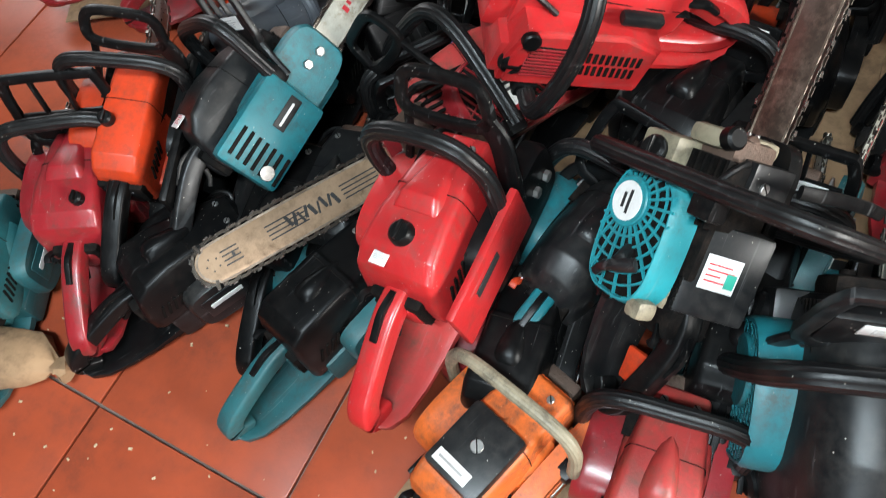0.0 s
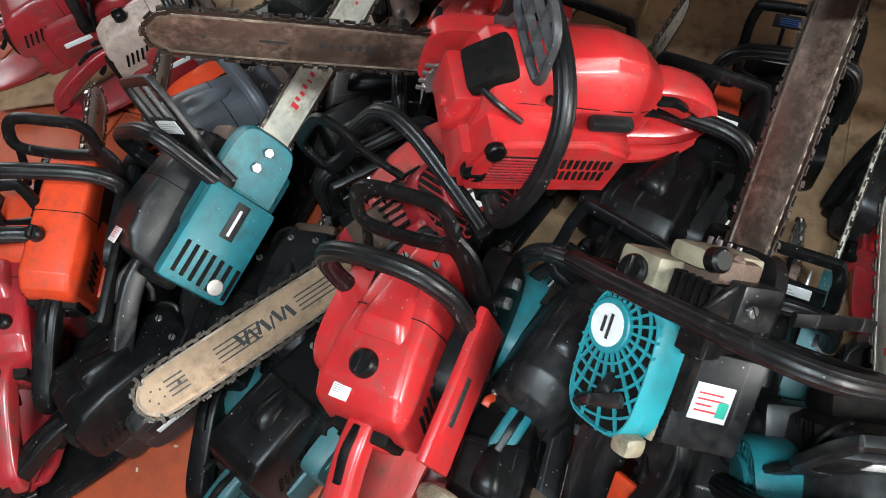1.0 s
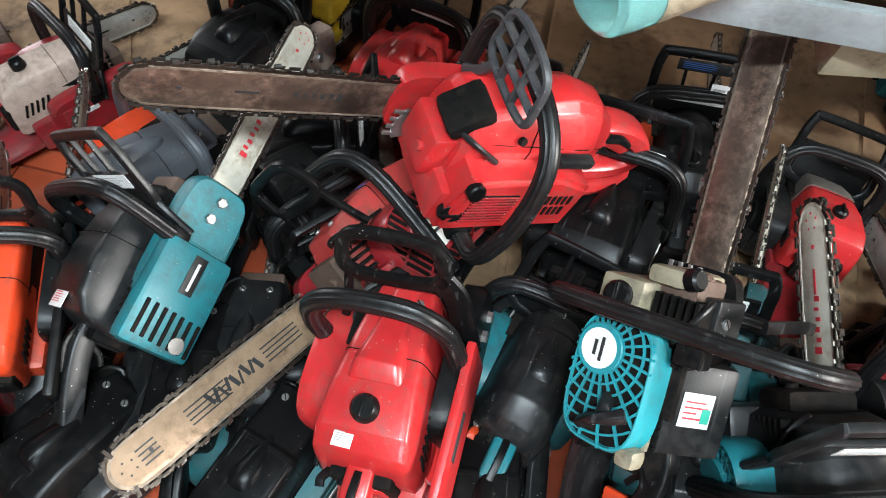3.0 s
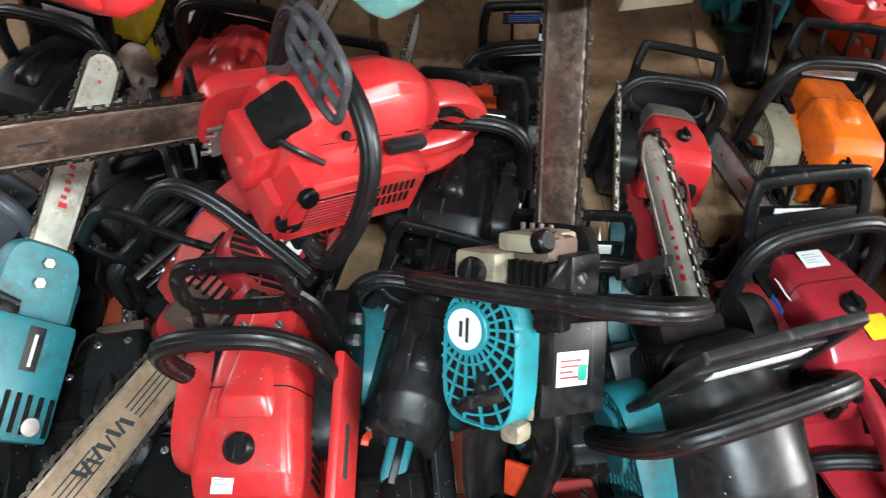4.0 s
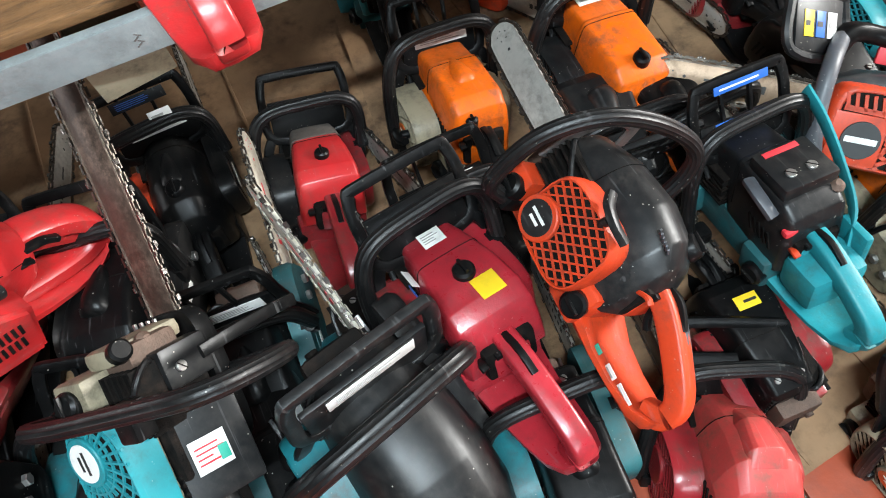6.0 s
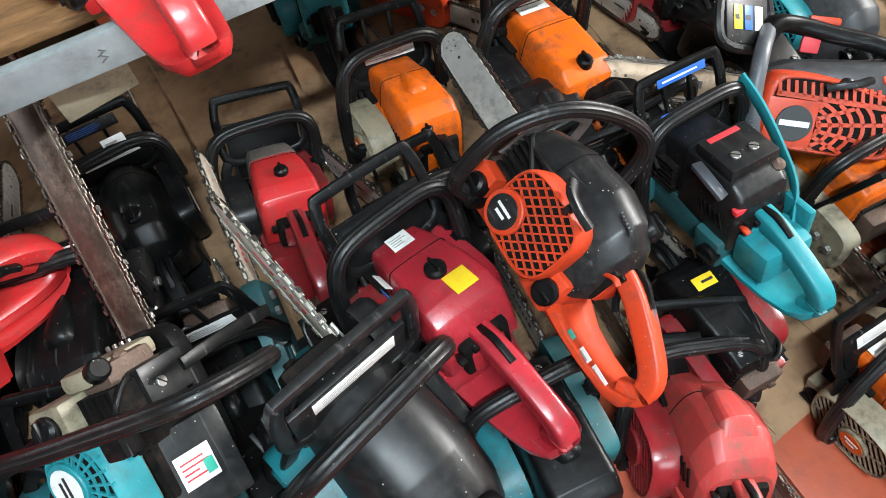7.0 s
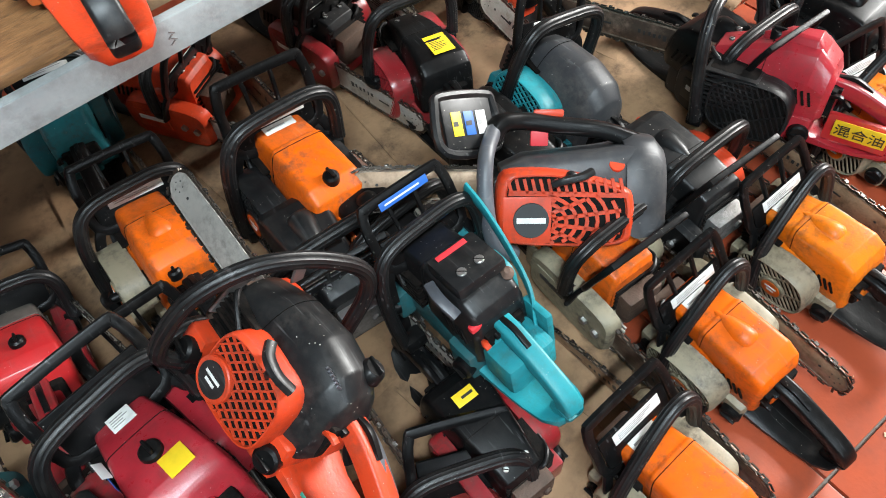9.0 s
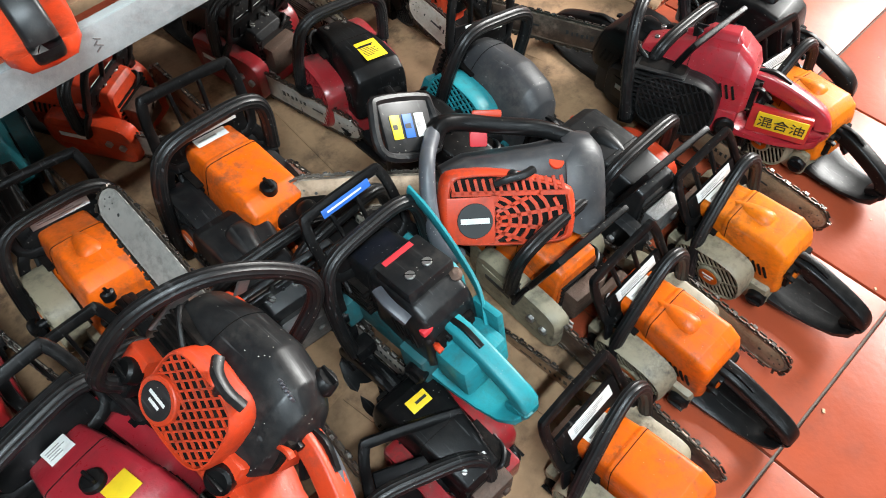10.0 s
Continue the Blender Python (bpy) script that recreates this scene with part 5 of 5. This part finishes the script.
# ---- top-handle saw ----
def top_handle_saw(at, scale, text):
    root = new("chainsaw")
    root.matrix_world = pose(*at)
    root.scale = (scale, scale, scale)
    tagged(root, text, "chainsaw", "chainsaws in the pile")
    part("crankcase", bx((0.0, 0.0, 0.060), (0.23, 0.11, 0.10), 0.014), "charcoal", root)
    bm = bmesh.new()
    loft(bm, cover_rings([(0.10, 0.042, 0.030, 0.09, 0.120), (0.06, 0.050, 0.038, 0.085, 0.138), (-0.06, 0.056, 0.040, 0.08, 0.150), (-0.12, 0.058, 0.042, 0.06, 0.160), (-0.135, 0.050, 0.036, 0.05, 0.15)]))
    part("top_cover", bm, "slate", root, "dusty grey top cover")
    bm = bmesh.new()
    loft(bm, cover_rings([(-0.100, 0.070, 0.02, 0.165), (-0.118, 0.074, 0.012, 0.175), (-0.150, 0.070, 0.015, 0.170), (-0.168, 0.055, 0.03, 0.15)], 20, 2.6))
    part("rear_shroud", bm, "slate", root)
    bm = bmesh.new()
    outline = [(0.105, 0.115), (0.110, 0.060), (0.095, 0.012), (0.02, 0.002), (-0.090, 0.004), (-0.108, 0.030), (-0.108, 0.075), (-0.09, 0.100), (0.0, 0.122), (0.07, 0.126)]
    rim = smooth_path([(p, 0, q) for p, q in outline], 3, True)
    cen = Vector((0, 0, 0.062))
    rings = []
    for y, k in ((0.050, 1.0), (0.078, 1.0), (0.086, 0.97), (0.090, 0.92), (0.090, 0.88), (0.086, 0.86)):
        rings.append([cen + (p - cen) * k + Vector((0, y, 0)) for p in rim])
    loft(bm, rings)
    st = part("starter_housing", bm, "tomato", root)
    # Shade behind the grille, painted as a near-black sheet on the solid housing.
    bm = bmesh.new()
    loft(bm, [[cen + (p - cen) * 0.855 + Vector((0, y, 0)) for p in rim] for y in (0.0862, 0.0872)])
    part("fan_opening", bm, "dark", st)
    # a row of upright slots above, and a fan of arcs round the badge below
    bm = bmesh.new()
    for i in range(15):
        x = -0.088 + 0.0125 * i
        stick(bm, (x, 0.0868, 0.090), (x + 0.006, 0.0868, 0.114), 0.0052, 0.004, (0, 1, 0))
    stick(bm, (-0.096, 0.0868, 0.087), (0.092, 0.0868, 0.092), 0.008, 0.004, (0, 1, 0))
    for ring in range(7):
        r = 0.040 + 0.0165 * ring
        arc = [(0.056 + r * math.cos(a), 0.045 + 0.62 * r * math.sin(a)) for a in [math.pi * (0.55 + 0.9 * k / 14) for k in range(15)]]
        for p, q in zip(arc, arc[1:]):
            if min(p[0], q[0]) > -0.094 and 0.010 < min(p[1], q[1]) and max(p[1], q[1]) < 0.089:
                stick(bm, (p[0], 0.0868, p[1]), (q[0], 0.0868, q[1]), 0.0062, 0.004, (0, 1, 0))
    for k in range(6):
        a = math.pi * (0.68 + 0.128 * k)
        e_ = min(0.145, abs(0.036 / (0.62 * math.sin(a) or 1e-6)), 0.148 / abs(math.cos(a)))
        stick(bm, (0.056 + 0.035 * math.cos(a), 0.0868, 0.045 + 0.0217 * math.sin(a)), (0.056 + e_ * math.cos(a), 0.0868, 0.045 + 0.62 * e_ * math.sin(a)), 0.0062, 0.004, (0, 1, 0))
    part("fan_grille", bm, "tomato", st)
    part("solid_panel", bx((0.062, 0.088, 0.048), (0.078, 0.006, 0.076), 0.012), "tomato", st)
    b = part("badge", dc((0.056, 0.0900, 0.048), (0, 1, 0), 0.0285, 0.0035, 26), "ink", st)
    part("print", bx((0.056, 0.0938, 0.048), (0.046, 0.0008, 0.009), 0), "white", b)
    pull_grip(root, (-0.005, 0.088, 0.118), "charcoal")
    part("top_handle", tb([(0.118, 0.030, 0.165), (0.100, 0.020, 0.192), (0.060, 0.004, 0.194), (0.0, 0.0, 0.186), (-0.07, 0.0, 0.178), (-0.125, 0.0, 0.160)], 0.0, flat=(0.018, 0.0145), n=14), "black", root)
    part("throttle_lock", bx((0.020, 0.0, 0.206), (0.050, 0.012, 0.012), 0.004), "tomato", root)
    part("throttle_trigger", bx((0.035, 0.006, 0.166), (0.030, 0.010, 0.026), 0.004), "redink", root)
    part("front_handle", tb([(0.080, 0.080, -0.01), (0.112, 0.100, 0.010), (0.128, 0.102, 0.075), (0.128, 0.085, 0.145), (0.112, 0.030, 0.182)], 0.0128, n=20, k=6), "grey", root, "grey rubber front handle")
    # the guard turns its printed face back and to the left
    across = Vector((0.77, 0.64, 0)).normalized()
    face = Vector((-0.64, 0.77, 0)).normalized()
    v = (Vector((0, 0, 0.94)) - face * 0.30).normalized()
    face = v.cross(across) if v.cross(across).dot(face) > 0 else across.cross(v)
    rot = Matrix((across, v, across.cross(v))).transposed()
    mid = Vector((0.155, 0.045, 0.195))
    bm = bmesh.new()
    box(bm, mid, (0.105, 0.082, 0.010), 0.005, rot)
    gd = part("hand_guard", bm, "charcoal", root)
    part("guard_rim", tb([mid + rot @ Vector(p) for p in ((-0.056, -0.04, 0), (0.056, -0.04, 0), (0.060, 0.03, 0), (0.043, 0.045, 0), (-0.043, 0.045, 0), (-0.060, 0.03, 0))], 0.008, n=8, closed=True), "charcoal", gd)
    for k, m_ in enumerate(("yellow", "blue", "white")):
        label(gd, "guard_sticker", mid + face * 0.0058 + across * (0.026 * (1 - k)), -across if (-across).cross(v).dot(face) > 0 else across, v, 0.020, 0.038, m_, lines=1)
    guide_bar(root, 0.26, "bartan", 0.056)
    part("vent_cap", dc((-0.085, 0.048, 0.128), (0, 1, 0.7), 0.013, 0.006, 18), "tomato", root)
    return root


H1 = top_handle_saw((0.993, 0.462, 0.148, 41.0, -4.4, 141.5), 0.928, "orange top-handle chainsaw lying across the row")

# ---- things on the shelf ----
SHELFTOP = SZ + 0.054
S1 = chainsaw((0.185, 0.800, SHELFTOP, 0, 0, 98), 0.82, col="red", knob=None, bar=None, guard_style=None, text="red chainsaw on the shelf, boot guard over its edge", group="saws on the shelf", pan="red", grip="red")
S2 = chainsaw((0.6, 0.875, SHELFTOP, 0, 0, 84), 0.84, cover="boxy", col="oldorange", body="oldorange", start="tomato", grip="charcoal", pan="tomato", knob=None, bar=None, guard_style=None, text="worn orange chainsaw on the shelf, grey rear grip", group="saws on the shelf")
S3 = chainsaw((-0.345, 0.855, SHELFTOP, 0, 0, 74), 1.05, col="salmon", body="red", grip="red", pan="red", knob=None, bar=None, guard_style=None, text="faded red chainsaw on the shelf above the pile", group="saws on the shelf")

bottle = new("plastic_bottle")
tagged(bottle, "teal-tinted plastic bottle with a pale label on the shelf", "bottle")
bm = bmesh.new()
prof = [(0.0, 0.036), (0.006, 0.043), (0.03, 0.045), (0.09, 0.045), (0.15, 0.044), (0.175, 0.036), (0.195, 0.018), (0.21, 0.016)]
loft(bm, [[(r * math.cos(2 * math.pi * i / 24), r * math.sin(2 * math.pi * i / 24), z) for i in range(24)] for z, r in prof])
part("body", bm, "bottle", bottle)
bm = bmesh.new()
loft(bm, [[(0.0456 * math.cos(a), 0.0456 * math.sin(a), z) for a in [2 * math.pi * i / 24 for i in range(24)]] for z in (0.045, 0.125)], cap=False)
part("label", bm, "cream", bottle, "pale printed label")
part("cap", dc((0, 0, 0.208), (0, 0, 1), 0.019, 0.02, 20), "bluegreen", bottle)
bottle.matrix_world = pose(-0.205, 0.590, SHELFTOP + 0.046, -90, 0, -48)

tube_box = part("folded_card_sleeve", bmesh.new(), "cream", None)
bm = bmesh.new()
for c, s in (((0, -0.03, 0), (0.085, 0.003, 0.06)), ((0, 0.03, 0), (0.085, 0.003, 0.06)), ((-0.041, 0, 0), (0.003, 0.06, 0.06)), ((0.041, 0, 0), (0.003, 0.06, 0.06))):
    box(bm, c, s, 0.0008)
tube_box.data = finish(bm, "folded_card_sleeve", "cream")
tube_box.matrix_world = pose(0.095, 0.765, SZ - 0.032, 12, 0, 10)
tagged(tube_box, "cream folded card sleeve hanging under the shelf rail", "packaging")

bag = new("paper_bag")
tagged(bag, "crumpled tan paper bag on the tiles by the saws", "bag")
bm = bmesh.new()
rb = random.Random(3)
loft(bm, [[(x + rb.uniform(-0.006, 0.006), 0.055 * k * math.cos(a) + rb.uniform(-0.006, 0.006), 0.032 + 0.030 * k * math.sin(a) + rb.uniform(-0.004, 0.004)) for a in [2 * math.pi * i / 14 for i in range(14)]] for x, k in ((-0.13, 0.8), (-0.09, 1.0), (-0.04, 0.95), (0.02, 1.0), (0.06, 0.9), (0.09, 0.55), (0.105, 0.25), (0.12, 0.35), (0.135, 0.45))])
part("body", bm, "card", bag)
bag.matrix_world = pose(-1.01, -0.055, 0.0, 0, 0, 14)

# crumbs of wood on the tiles
bm = bmesh.new()
rnd = random.Random(5)
for i in range(90):
    x, y = rnd.choice(((rnd.uniform(0.9, 2.0), rnd.uniform(-0.35, 0.35)), (rnd.uniform(-1.1, -0.3), rnd.uniform(-0.2, 0.2))))
    s = rnd.uniform(0.001, 0.0035)
    box(bm, (x, y, s * 0.3), (s * 2, s * 1.2, s * 0.6), 0, Euler((0, 0, rnd.uniform(0, 3))).to_matrix())
crumbs = part("wood_crumbs", bm, "chip", None)
tagged(crumbs, "pale wood crumbs scattered on the tiles", "debris", kind="stuff")

# ---- floor tiles ----
bmt = bmesh.new()
box(bmt, (0, 0, 0), (0.370, 0.370, 0.012), 0.002)
tile_mesh = finish(bmt, "floor_tile", "tile")
for i in range(-11, 9):
    for j in range(-4, 5):
        ob = new("floor_tile", tile_mesh)
        ob.parent = floor
        ob.location = (1.06 + 0.375 * (i + 0.5), -0.05 + 0.375 * (j + 0.5), -0.006)

rest = bmesh.new()
for i in range(-13, 10):
    for j in range(-8, 5):
        if not (-11 <= i < 9 and -4 <= j):
            box(rest, (1.06 + 0.375 * (i + 0.5), -0.05 + 0.375 * (j + 0.5), -0.006), (0.370, 0.370, 0.012), 0)
tagged(part("floor_tile", rest, "tile", floor), kind="stuff")
